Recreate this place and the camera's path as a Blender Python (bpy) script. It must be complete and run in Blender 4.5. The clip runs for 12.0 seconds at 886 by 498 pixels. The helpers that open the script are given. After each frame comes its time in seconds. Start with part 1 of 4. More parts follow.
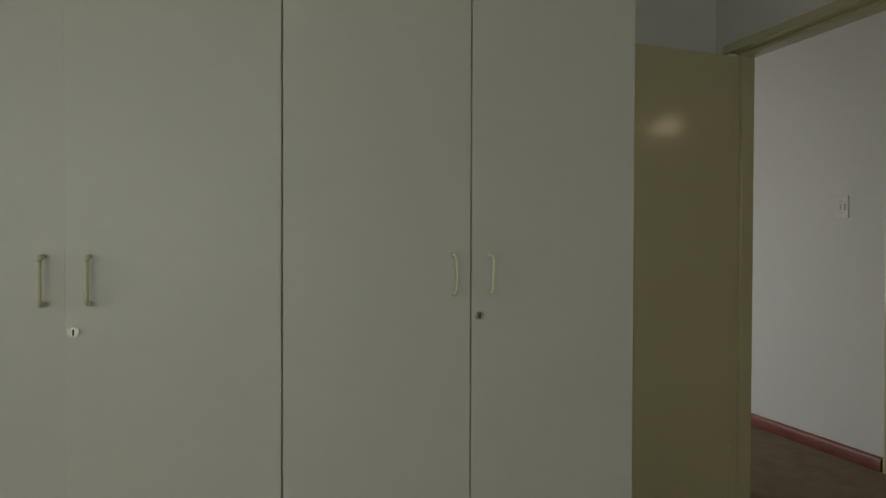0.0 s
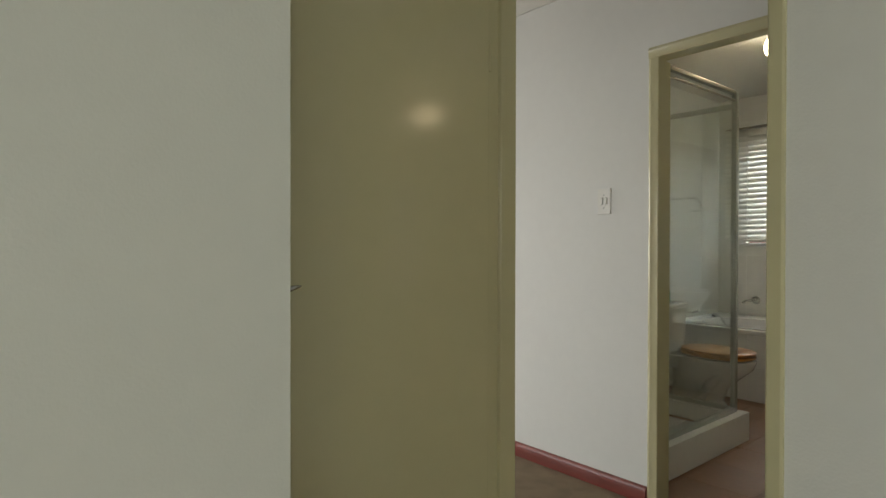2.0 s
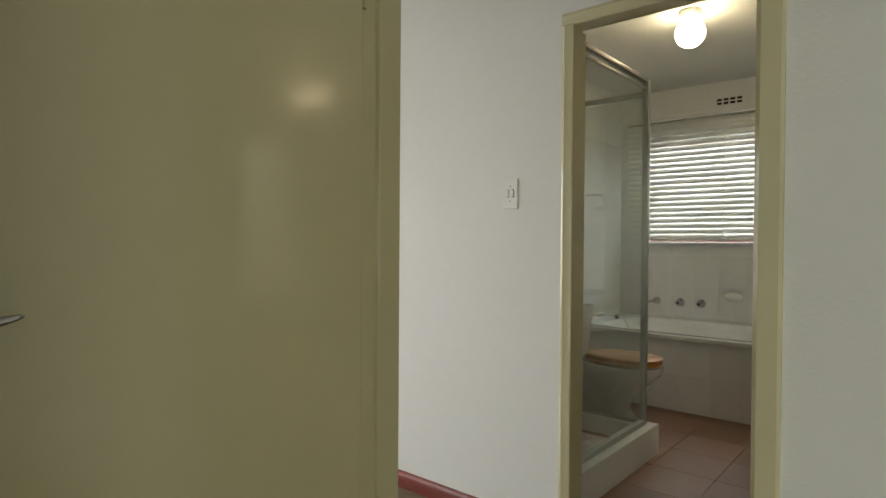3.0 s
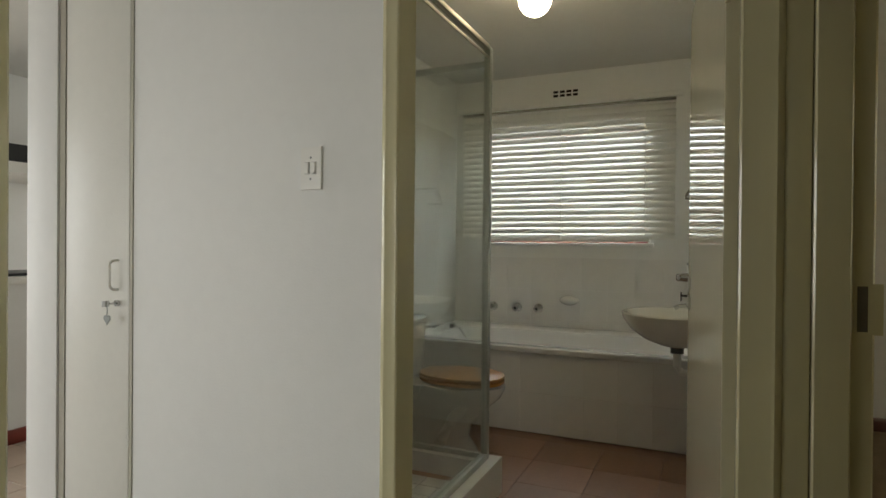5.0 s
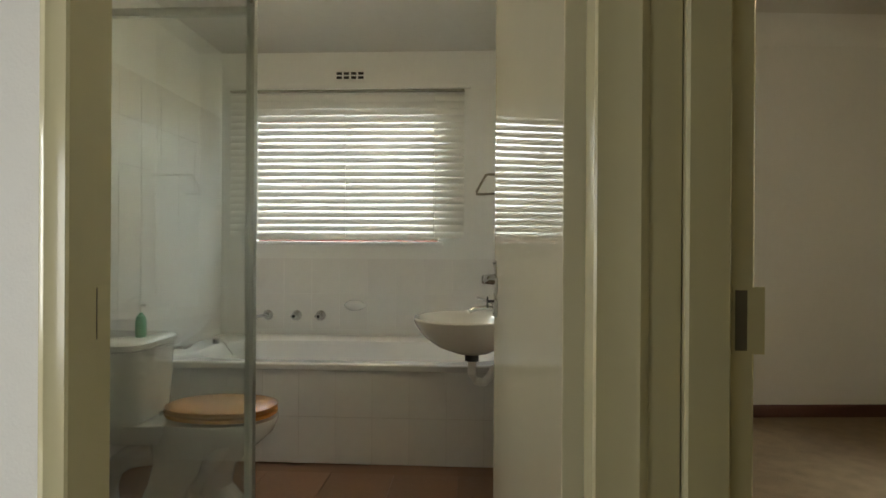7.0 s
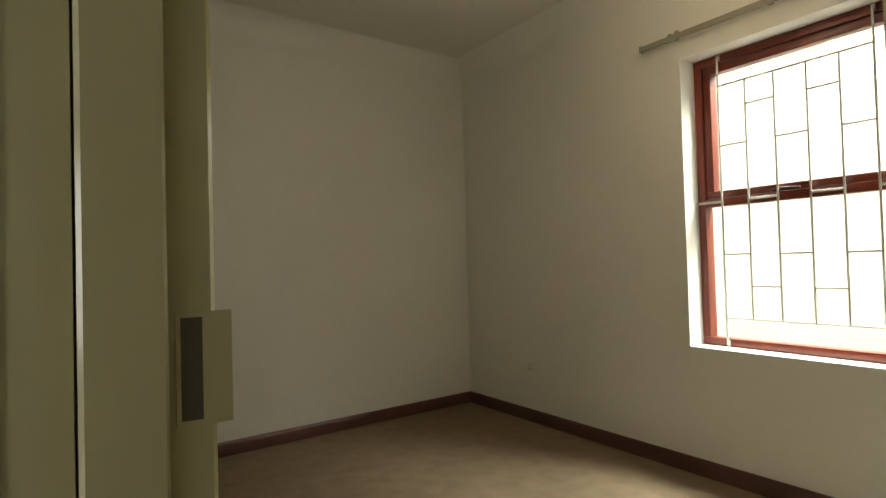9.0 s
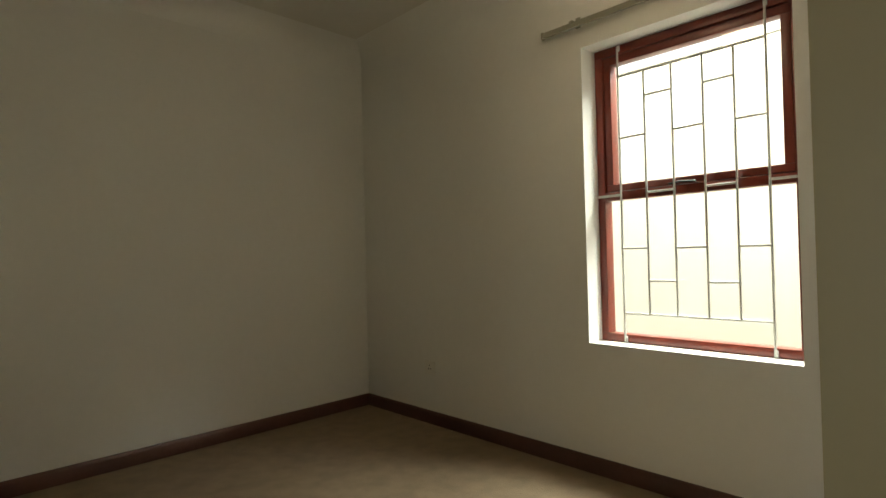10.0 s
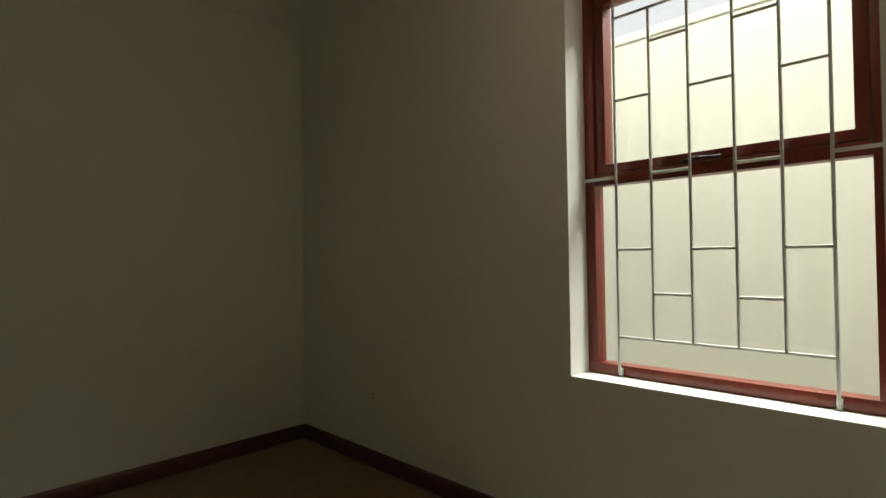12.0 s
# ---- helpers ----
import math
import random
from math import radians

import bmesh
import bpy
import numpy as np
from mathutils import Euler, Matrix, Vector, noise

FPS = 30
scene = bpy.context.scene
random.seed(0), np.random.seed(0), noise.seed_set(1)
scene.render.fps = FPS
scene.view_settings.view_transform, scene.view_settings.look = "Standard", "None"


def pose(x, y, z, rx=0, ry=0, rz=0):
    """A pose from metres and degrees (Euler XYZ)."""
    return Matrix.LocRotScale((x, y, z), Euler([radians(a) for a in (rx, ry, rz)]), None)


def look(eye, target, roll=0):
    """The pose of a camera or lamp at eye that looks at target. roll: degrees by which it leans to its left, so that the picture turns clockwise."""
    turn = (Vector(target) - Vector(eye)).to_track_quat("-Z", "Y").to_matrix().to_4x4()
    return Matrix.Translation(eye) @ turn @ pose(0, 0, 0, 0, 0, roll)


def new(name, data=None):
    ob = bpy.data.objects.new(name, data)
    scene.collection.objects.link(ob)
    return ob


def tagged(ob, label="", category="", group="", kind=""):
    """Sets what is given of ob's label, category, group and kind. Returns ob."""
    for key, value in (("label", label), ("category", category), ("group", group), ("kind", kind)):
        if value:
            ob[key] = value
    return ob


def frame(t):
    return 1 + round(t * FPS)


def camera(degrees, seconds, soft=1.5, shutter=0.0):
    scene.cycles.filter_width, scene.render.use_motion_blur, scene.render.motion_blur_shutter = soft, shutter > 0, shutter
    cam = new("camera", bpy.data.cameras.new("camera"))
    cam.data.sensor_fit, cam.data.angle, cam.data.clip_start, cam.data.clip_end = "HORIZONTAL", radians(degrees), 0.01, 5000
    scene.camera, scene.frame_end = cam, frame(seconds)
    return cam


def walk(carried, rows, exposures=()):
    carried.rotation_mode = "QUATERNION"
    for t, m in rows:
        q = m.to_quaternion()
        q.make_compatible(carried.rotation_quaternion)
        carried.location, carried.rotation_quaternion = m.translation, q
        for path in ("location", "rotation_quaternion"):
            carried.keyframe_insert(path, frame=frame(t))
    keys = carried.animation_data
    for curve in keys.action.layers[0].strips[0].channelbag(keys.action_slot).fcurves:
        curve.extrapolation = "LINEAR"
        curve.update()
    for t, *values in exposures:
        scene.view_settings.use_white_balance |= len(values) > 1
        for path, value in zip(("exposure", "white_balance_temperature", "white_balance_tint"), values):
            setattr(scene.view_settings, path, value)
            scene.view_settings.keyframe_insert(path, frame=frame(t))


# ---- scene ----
# the lens and the walk: seconds, eye, target, roll
cam = camera(74.8, 12.0)
PATH = [
    (0, (-0.300, -0.283, 1.199), (0.343, 1.610, 1.174), 0.2),
    (0.5, (-0.127, -0.099, 1.193), (0.669, 1.736, 1.175), 0.2),
    (1, (0.033, 0.076, 1.191), (1.047, 1.799, 1.173), 0.3),
    (1.5, (0.224, 0.246, 1.187), (1.411, 1.855, 1.169), 0.3),
    (2, (0.423, 0.418, 1.188), (1.716, 1.944, 1.173), 0.1),
    (2.5, (0.617, 0.598, 1.194), (2.031, 2.012, 1.179), 0.0),
    (3, (0.825, 0.720, 1.198), (2.352, 2.012, 1.173), 0.4),
    (3.2, (0.890, 0.785, 1.192), (2.475, 2.003, 1.170), 0.5),
    (4.8, (1.409, 1.019, 1.186), (3.212, 1.885, 1.170), 0.5),
    (5, (1.478, 1.035, 1.180), (3.304, 1.851, 1.168), 0.5),
    (5.5, (1.671, 1.093, 1.181), (3.545, 1.794, 1.167), 0.5),
    (6, (1.821, 1.145, 1.172), (3.730, 1.741, 1.163), 0.45),
    (6.5, (1.922, 1.176, 1.169), (3.881, 1.576, 1.162), 0.45),
    (7, (1.968, 1.144, 1.167), (3.965, 1.250, 1.164), 0.35),
    (7.5, (2.050, 1.034, 1.162), (4.042, 0.852, 1.169), 0.35),
    (7.7, (2.068, 0.996, 1.159), (4.046, 0.698, 1.168), 0.35),
    (9.3, (2.349, 0.792, 1.147), (3.950, -0.396, 1.186), -1.8),
    (9.5, (2.371, 0.755, 1.145), (3.937, -0.478, 1.175), -1.7),
    (10, (2.439, 0.623, 1.136), (3.931, -0.704, 1.160), -1.5),
    (10.5, (2.530, 0.452, 1.127), (3.986, -0.919, 1.161), -1.3),
    (11, (2.645, 0.274, 1.123), (4.072, -1.127, 1.152), -1.2),
    (11.5, (2.765, 0.104, 1.123), (4.187, -1.301, 1.160), -1.0),
    (12, (2.886, -0.051, 1.130), (4.349, -1.415, 1.160), -0.9),
]
EXPOSURE = [(0, 0.7), (0.5, 0.95), (1, 1.2), (1.5, 1.52), (2, 1.72), (3, 1.86), (5, 1.63), (6, 1.74), (7, 2.13), (7.7, 2.42), (9.3, 2.16), (10.5, 1.58), (12, 0.83)]
walk(cam, [(t, look(e, a, r)) for t, e, a, r in PATH], EXPOSURE)

# ---- light: overcast sky, window daylight, lamps added at unseen openings, one lit ceiling globe
world = bpy.data.worlds.new("overcast_sky")
scene.world = world
world.use_nodes = True
wn = world.node_tree.nodes
sky = wn.new("ShaderNodeTexSky")
sky.sky_type, sky.sun_disc = "NISHITA", False
sky.sun_elevation, sky.sun_rotation = radians(55), radians(200)
sky.dust_density, sky.air_density = 4.0, 1.0
wn["Background"].inputs["Strength"].default_value = 0.11
cloud = wn.new("ShaderNodeMixRGB")
cloud.inputs["Fac"].default_value = 0.75
cloud.inputs["Color2"].default_value = (5.6, 5.55, 5.2, 1)
world.node_tree.links.new(sky.outputs["Color"], cloud.inputs["Color1"])
world.node_tree.links.new(cloud.outputs["Color"], wn["Background"].inputs["Color"])
sun = new("sun", bpy.data.lights.new("sun", "SUN"))
sun.data.energy, sun.data.angle, sun.data.color = 0.5, radians(45), (1.0, 0.96, 0.9)
sun.matrix_world = look((0, 0, 0), (-0.2, -0.55, -0.82))


def area_lamp(name, eye, target, sx, sy, watts, colour):
    ob = new(name, bpy.data.lights.new(name, "AREA"))
    ob.data.shape, ob.data.size, ob.data.size_y = "RECTANGLE", sx, sy
    ob.data.energy, ob.data.color = watts, colour
    ob.matrix_world = look(eye, target)
    return ob


DAY = (1.0, 0.985, 0.90)
COOL, WARM = (0.95, 1.0, 0.92), (0.96, 0.985, 0.845)
area_lamp("bedroom_window_daylight", (-2.66, -0.9, 1.45), (0, -0.9, -0.1), 1.7, 1.3, 4.2, COOL)
# South bedroom window is unseen, added to brighten wardrobe and door.
area_lamp("bedroom_south_fill", (-1.2, -2.36, 1.45), (-1.2, 0, 0.1), 1.7, 1.3, 9.4, COOL)
area_lamp("bathroom_window_daylight", (6.19, 2.05, 1.65), (4, 2.05, 1.0), 1.28, 0.88, 8.8, (0.84, 0.94, 1.0))
# Lamp in an unseen, added room, there to brighten the hall wall.
area_lamp("added_room_fill", (-0.67, 4.5, 1.0), (2.4, 2.6, -0.6), 1.95, 1.78, 12.0, (0.97, 0.98, 0.97))
# Unseen hall end opening and its lamp, added to brighten hall and frames.
area_lamp("hall_end_fill", (2.36, 6.26, 1.25), (2.36, 3, -0.2), 0.84, 1.68, 8, (0.96, 0.98, 0.97))
# Fill lamp in an unseen kitchen opening, added to brighten that end.
area_lamp("kitchen_fill", (6.41, 4.9, 1.6), (4.1, 4.9, 1.4), 1.3, 1.0, 4.2, DAY)
# Added lamp outside, above view, boosts the sky's light into the second bedroom.
area_lamp("passage_sky_fill", (3.7, -3.2, 3.7), (3.7, -1.9, 1.2), 4.0, 1.0, 210, WARM)


# ---- materials
def mat(name, rgb, rough=0.5, metal=0.0, var=0.06, scale=6.0, bump=0.0, bscale=80.0, coat=0.0, rvar=0.0, blotch=None, stretch=None):
    m = bpy.data.materials.new(name)
    m.use_nodes = True
    nt = m.node_tree
    n, l = nt.nodes, nt.links
    b = n["Principled BSDF"]
    b.inputs["Roughness"].default_value = rough
    b.inputs["Metallic"].default_value = metal
    b.inputs["Coat Weight"].default_value = coat
    b.inputs["Coat Roughness"].default_value = 0.12
    tc = n.new("ShaderNodeTexCoord")
    mp = n.new("ShaderNodeMapping")
    mp.inputs["Scale"].default_value = stretch or (1, 1, 1)
    l.new(tc.outputs["Object"], mp.inputs["Vector"])
    big, fine = n.new("ShaderNodeTexNoise"), n.new("ShaderNodeTexNoise")
    big.inputs["Scale"].default_value, big.inputs["Detail"].default_value = scale * 0.35, 3
    fine.inputs["Scale"].default_value, fine.inputs["Detail"].default_value = scale * 9, 5
    for t in (big, fine):
        l.new(mp.outputs["Vector"], t.inputs["Vector"])
    add = n.new("ShaderNodeMath")
    add.operation = "MULTIPLY_ADD"
    l.new(fine.outputs["Fac"], add.inputs[0])
    add.inputs[1].default_value = 0.45
    l.new(big.outputs["Fac"], add.inputs[2])
    ramp = n.new("ShaderNodeValToRGB")
    lo = [c * (1 - var) for c in rgb] if blotch is None else list(blotch)
    hi = [min(1, c * (1 + var)) for c in rgb]
    ramp.color_ramp.interpolation = "EASE"
    ramp.color_ramp.elements[0].position, ramp.color_ramp.elements[1].position = 0.36, 1.0
    ramp.color_ramp.elements[0].color, ramp.color_ramp.elements[1].color = (*lo, 1), (*hi, 1)
    l.new(add.outputs[0], ramp.inputs["Fac"])
    info = n.new("ShaderNodeObjectInfo")
    hsv = n.new("ShaderNodeHueSaturation")
    rr = n.new("ShaderNodeMapRange")
    rr.inputs["To Min"].default_value, rr.inputs["To Max"].default_value = 1 - var * 0.5, 1 + var * 0.5
    l.new(info.outputs["Random"], rr.inputs["Value"])
    l.new(rr.outputs[0], hsv.inputs["Value"])
    l.new(ramp.outputs["Color"], hsv.inputs["Color"])
    l.new(hsv.outputs["Color"], b.inputs["Base Color"])
    if rvar:
        mr = n.new("ShaderNodeMapRange")
        mr.inputs["To Min"].default_value, mr.inputs["To Max"].default_value = max(0.02, rough - rvar), rough + rvar
        l.new(big.outputs["Fac"], mr.inputs["Value"])
        l.new(mr.outputs[0], b.inputs["Roughness"])
    if bump:
        bn, bp = n.new("ShaderNodeTexNoise"), n.new("ShaderNodeBump")
        bn.inputs["Scale"].default_value, bn.inputs["Detail"].default_value = bscale, 4
        l.new(mp.outputs["Vector"], bn.inputs["Vector"])
        bp.inputs["Strength"].default_value, bp.inputs["Distance"].default_value = bump, 0.004
        l.new(bn.outputs["Fac"], bp.inputs["Height"])
        l.new(bp.outputs["Normal"], b.inputs["Normal"])
    return m


def glass(name, tint, rough=0.0):
    m = bpy.data.materials.new(name)
    m.use_nodes = True
    n, l = m.node_tree.nodes, m.node_tree.links
    n.remove(n["Principled BSDF"])
    tr, gl, mx, fr = n.new("ShaderNodeBsdfTransparent"), n.new("ShaderNodeBsdfGlossy"), n.new("ShaderNodeMixShader"), n.new("ShaderNodeLayerWeight")
    tr.inputs["Color"].default_value = (*tint, 1)
    gl.inputs["Roughness"].default_value = rough
    fr.inputs["Blend"].default_value = 0.5
    pw, ma = n.new("ShaderNodeMath"), n.new("ShaderNodeMath")
    pw.operation, ma.operation = "POWER", "MULTIPLY_ADD"
    pw.inputs[1].default_value, ma.inputs[1].default_value, ma.inputs[2].default_value = 5.0, 0.9, 0.065
    l.new(fr.outputs["Facing"], pw.inputs[0])
    l.new(pw.outputs[0], ma.inputs[0])
    l.new(ma.outputs[0], mx.inputs["Fac"])
    l.new(tr.outputs[0], mx.inputs[1])
    l.new(gl.outputs[0], mx.inputs[2])
    l.new(mx.outputs[0], n["Material Output"].inputs["Surface"])
    return m


M_WALL = mat("wall_paint_white", (0.785, 0.785, 0.755), 0.55, var=0.025, scale=2.5, bump=0.16, bscale=160)
M_CEIL = mat("ceiling_paint", (0.68, 0.665, 0.615), 0.8, var=0.03, scale=2, bump=0.15, bscale=120)
M_OLIVE = mat("olive_cream_gloss_paint", (0.60, 0.56, 0.355), 0.15, var=0.03, scale=1.5, bump=0.02, bscale=10, coat=0.1)
# Darker olive than the door frames, for the wardrobe end panel.
M_OLIVE2 = mat("darker_olive", (0.45, 0.395, 0.235), 0.4, var=0.03, scale=1.5, bump=0.08, bscale=26)
M_DOORW = mat("bathroom_door_gloss_paint", (0.64, 0.605, 0.45), 0.02, var=0.02, scale=1.5)
M_CUP = mat("wardrobe_melamine", (0.655, 0.657, 0.605), 0.42, var=0.03, scale=2.5, bump=0.12, bscale=200, rvar=0.06)
# Carcass coloured dark so that the door gaps read as shade.
M_CUPIN = mat("gap_shade_board", (0.20, 0.185, 0.15), 0.8)
M_HCUP = mat("hall_cupboard_paint", (0.74, 0.73, 0.67), 0.4, var=0.03, scale=3, bump=0.15, bscale=120)
# Cupboard frame greyed to paint in the shade along the door edges.
M_SEAM = mat("edge_shade_grey", (0.42, 0.40, 0.33), 0.6)
M_HANDLE = mat("cream_plastic", (0.72, 0.69, 0.50), 0.35, var=0.05, coat=0.2)
M_SKIRT = mat("red_brown_stained_wood", (0.20, 0.035, 0.022), 0.38, var=0.25, scale=8, bump=0.2, bscale=60, coat=0.2, stretch=(1, 1, 6))
M_SKIRT2 = mat("dark_brown_stained_wood", (0.085, 0.032, 0.022), 0.4, var=0.25, scale=8, bump=0.2, bscale=60, coat=0.15)
M_FRAME = mat("meranti_window_wood", (0.15, 0.022, 0.011), 0.36, var=0.3, scale=9, bump=0.2, bscale=70, coat=0.1, stretch=(3, 3, 0.4))
M_CARPET = mat("brown_loop_carpet", (0.245, 0.182, 0.115), 0.95, var=0.16, scale=26, bump=0.9, bscale=420)
M_BFLOOR = mat("terracotta_floor_tile", (0.29, 0.165, 0.106), 0.36, var=0.14, scale=5, bump=0.12, bscale=40, rvar=0.08)
M_GROUTD = mat("brown_grout", (0.27, 0.155, 0.10), 0.45)
M_KFLOOR = mat("beige_floor_tile", (0.46, 0.36, 0.28), 0.4, var=0.1, scale=5)
M_TILE = mat("white_glazed_tile", (0.78, 0.77, 0.74), 0.13, var=0.03, scale=2, bump=0.05, bscale=14, rvar=0.04)
M_GROUT = mat("pale_grout", (0.68, 0.66, 0.61), 0.6, var=0.12, scale=6, bump=0.1)
M_CERAM = mat("white_vitreous_china", (0.80, 0.79, 0.75), 0.09, var=0.02, scale=3, coat=0.4)
M_BATH = mat("white_bath_enamel", (0.80, 0.79, 0.77), 0.14, var=0.02, scale=3, coat=0.3)
M_WOOD = mat("varnished_pine_seat", (0.55, 0.26, 0.055), 0.28, var=0.2, scale=10, bump=0.05, coat=0.2, stretch=(4, 0.6, 1))
M_CHROME = mat("chrome", (0.55, 0.55, 0.545), 0.10, 1.0, var=0.03, scale=6, rvar=0.05)
M_PLATE = mat("worn_satin_chrome_plate", (0.62, 0.61, 0.57), 0.28, 1.0, var=0.12, scale=30, rvar=0.1)
M_ALU = mat("natural_anodised_aluminium", (0.50, 0.52, 0.48), 0.36, 0.9, var=0.06, scale=10)
M_HRAIL = mat("dull_bronze_aluminium", (0.24, 0.22, 0.175), 0.42, 0.8, var=0.1, scale=12)
M_DARK = mat("black_plastic", (0.02, 0.02, 0.02), 0.4)
# Near-black pieces paint the shade inside vent slots, keyholes and pin holes.
M_VOID = mat("painted_hole_shade", (0.015, 0.013, 0.01), 0.9)
# Brown-grey plate colour stands in for the shade inside each latch hole.
M_LATCH = mat("latch_hole_shade", (0.13, 0.115, 0.085), 0.7)
M_WPLAS = mat("white_plastic", (0.78, 0.77, 0.72), 0.35, var=0.02, scale=5)
M_GREYPL = mat("grey_plastic", (0.28, 0.30, 0.29), 0.45)
M_LGREY = mat("light_grey_plastic", (0.52, 0.52, 0.49), 0.45)
M_GREEN = mat("green_bottle_plastic", (0.10, 0.42, 0.25), 0.25, coat=0.3)
M_BAR = mat("white_painted_steel", (0.55, 0.55, 0.52), 0.4, var=0.08, scale=20)
M_RAIL = mat("pale_grey_curtain_rail", (0.30, 0.29, 0.23), 0.4, var=0.05)
M_BOUND = mat("cream_plastered_wall", (0.375, 0.36, 0.318), 0.85, var=0.06, scale=1.5, bump=0.4, bscale=30)
M_COPING = mat("grey_coping", (0.60, 0.58, 0.52), 0.9, var=0.1)
M_GROUND = mat("paving_ground", (0.32, 0.29, 0.25), 0.95, var=0.15, scale=2)
M_BRASS = mat("dull_brass_strip", (0.50, 0.42, 0.26), 0.35, 1.0, var=0.1)
M_GLASS = glass("window_glass", (0.97, 0.98, 0.97))
M_SGLASS = glass("greenish_shower_glass", (0.97, 0.986, 0.976))

M_SLAT = mat("white_blind_slat", (0.78, 0.77, 0.72), 0.4, var=0.03, scale=5)
sn, sl = M_SLAT.node_tree.nodes, M_SLAT.node_tree.links
s_tr, s_mx = sn.new("ShaderNodeBsdfTranslucent"), sn.new("ShaderNodeMixShader")
s_tr.inputs["Color"].default_value = (0.8, 0.79, 0.76, 1)
s_mx.inputs["Fac"].default_value = 0.11
sl.new(sn["Principled BSDF"].outputs[0], s_mx.inputs[1])
sl.new(s_tr.outputs[0], s_mx.inputs[2])
sl.new(s_mx.outputs[0], sn["Material Output"].inputs["Surface"])


def lit_opal(name, colour, strength):
    m = bpy.data.materials.new(name)
    m.use_nodes = True
    b = m.node_tree.nodes["Principled BSDF"]
    b.inputs["Base Color"].default_value = (0.85, 0.80, 0.70, 1)
    b.inputs["Emission Color"].default_value = (*colour, 1)
    b.inputs["Emission Strength"].default_value = strength
    return m


M_LAMP = lit_opal("lit_opal_globe", (0.98, 0.83, 0.54), 9.0)
M_LAMP2 = lit_opal("dim_opal_dish", (1.0, 0.78, 0.48), 4.2)


# ---- mesh helpers
ORIGIN = {}


def thing(name, loc, label, category, group="", kind=""):
    ob = new(name)
    ob.location, ob.empty_display_size = loc, 0.05
    ORIGIN[ob.name] = Vector(loc)
    return tagged(ob, label, category, group, kind)


def finish(bm, name, material, smooth=35):
    bmesh.ops.recalc_face_normals(bm, faces=bm.faces)
    me = bpy.data.meshes.new(name)
    bm.to_mesh(me)
    bm.free()
    me.materials.append(material)
    if smooth:
        for p in me.polygons:
            p.use_smooth = True
        me.set_sharp_from_angle(angle=radians(smooth))
    return me


def part(name, bm, material, parent, label="", smooth=35):
    o = ORIGIN[parent.name]
    bmesh.ops.translate(bm, verts=bm.verts, vec=-o)
    ob = new(name, finish(bm, name, material, smooth))
    ob.parent = parent
    ORIGIN[ob.name] = o
    return tagged(ob, label)


def solid(name, bm, material, label, category, kind="structure", smooth=35):
    ob = new(name, finish(bm, name, material, smooth))
    ORIGIN[ob.name] = Vector((0, 0, 0))
    return tagged(ob, label, category, kind=kind)


def box(lo, hi, bevel=0.0, bm=None, seg=2):
    bm = bm or bmesh.new()
    made = bmesh.ops.create_cube(bm, size=1)["verts"]
    for v in made:
        v.co = Vector([lo[i] + (hi[i] - lo[i]) * (v.co[i] + 0.5) for i in range(3)])
    if bevel:
        es = list({e for v in made for e in v.link_edges})
        bmesh.ops.bevel(bm, geom=es, offset=bevel, segments=seg, affect="EDGES", profile=0.6)
    return bm


def boxes(*pairs, bevel=0.0):
    bm = bmesh.new()
    for lo, hi in pairs:
        box(lo, hi, bevel, bm)
    return bm


def loft(rings, cap_a=True, cap_b=True, bm=None):
    bm = bm or bmesh.new()
    vs = [[bm.verts.new(p) for p in r] for r in rings]
    n = len(vs[0])
    for a, b in zip(vs, vs[1:]):
        for i in range(n):
            bm.faces.new((a[i], a[(i + 1) % n], b[(i + 1) % n], b[i]))
    if cap_a:
        bm.faces.new(vs[0])
    if cap_b:
        bm.faces.new(vs[-1])
    return bm


def ring(cx, cy, z, rx, ry, p=2.0, n=32, egg=0.0):
    out = []
    for i in range(n):
        a = 2 * math.pi * i / n
        c, s = math.cos(a), math.sin(a)
        x = rx * math.copysign(abs(c) ** (2 / p), c)
        y = ry * math.copysign(abs(s) ** (2 / p), s)
        out.append(Vector((cx + x * (1 + egg * y / ry), cy + y, z)))
    return out


def tube(points, r, n=10, bm=None, flat=1.0):
    pts = [Vector(p) for p in points]
    rings = []
    for i, p in enumerate(pts):
        d = (pts[min(i + 1, len(pts) - 1)] - pts[max(i - 1, 0)]).normalized()
        up = Vector((0, 0, 1)) if abs(d.z) < 0.9 else Vector((1, 0, 0))
        a = d.cross(up).normalized()
        b = a.cross(d)
        rings.append([p + a * r * math.cos(t) + b * r * flat * math.sin(t) for t in [2 * math.pi * k / n for k in range(n)]])
    return loft(rings, bm=bm)


def rod(a, b, r, n=12, bm=None):
    return tube([a, b], r, n, bm)


def arc(c, r, a0, a1, ax, ay, n=6):
    c, ax, ay = Vector(c), Vector(ax), Vector(ay)
    return [c + ax * r * math.cos(t) + ay * r * math.sin(t) for t in [a0 + (a1 - a0) * k / n for k in range(n + 1)]]


def prism(poly, place, w0, w1, bm=None):
    """Extrude a polygon of (u, v) along w; place maps (u, v, w) to the world."""
    return loft([[place(u, v, w0) for u, v in poly], [place(u, v, w1) for u, v in poly]], bm=bm)


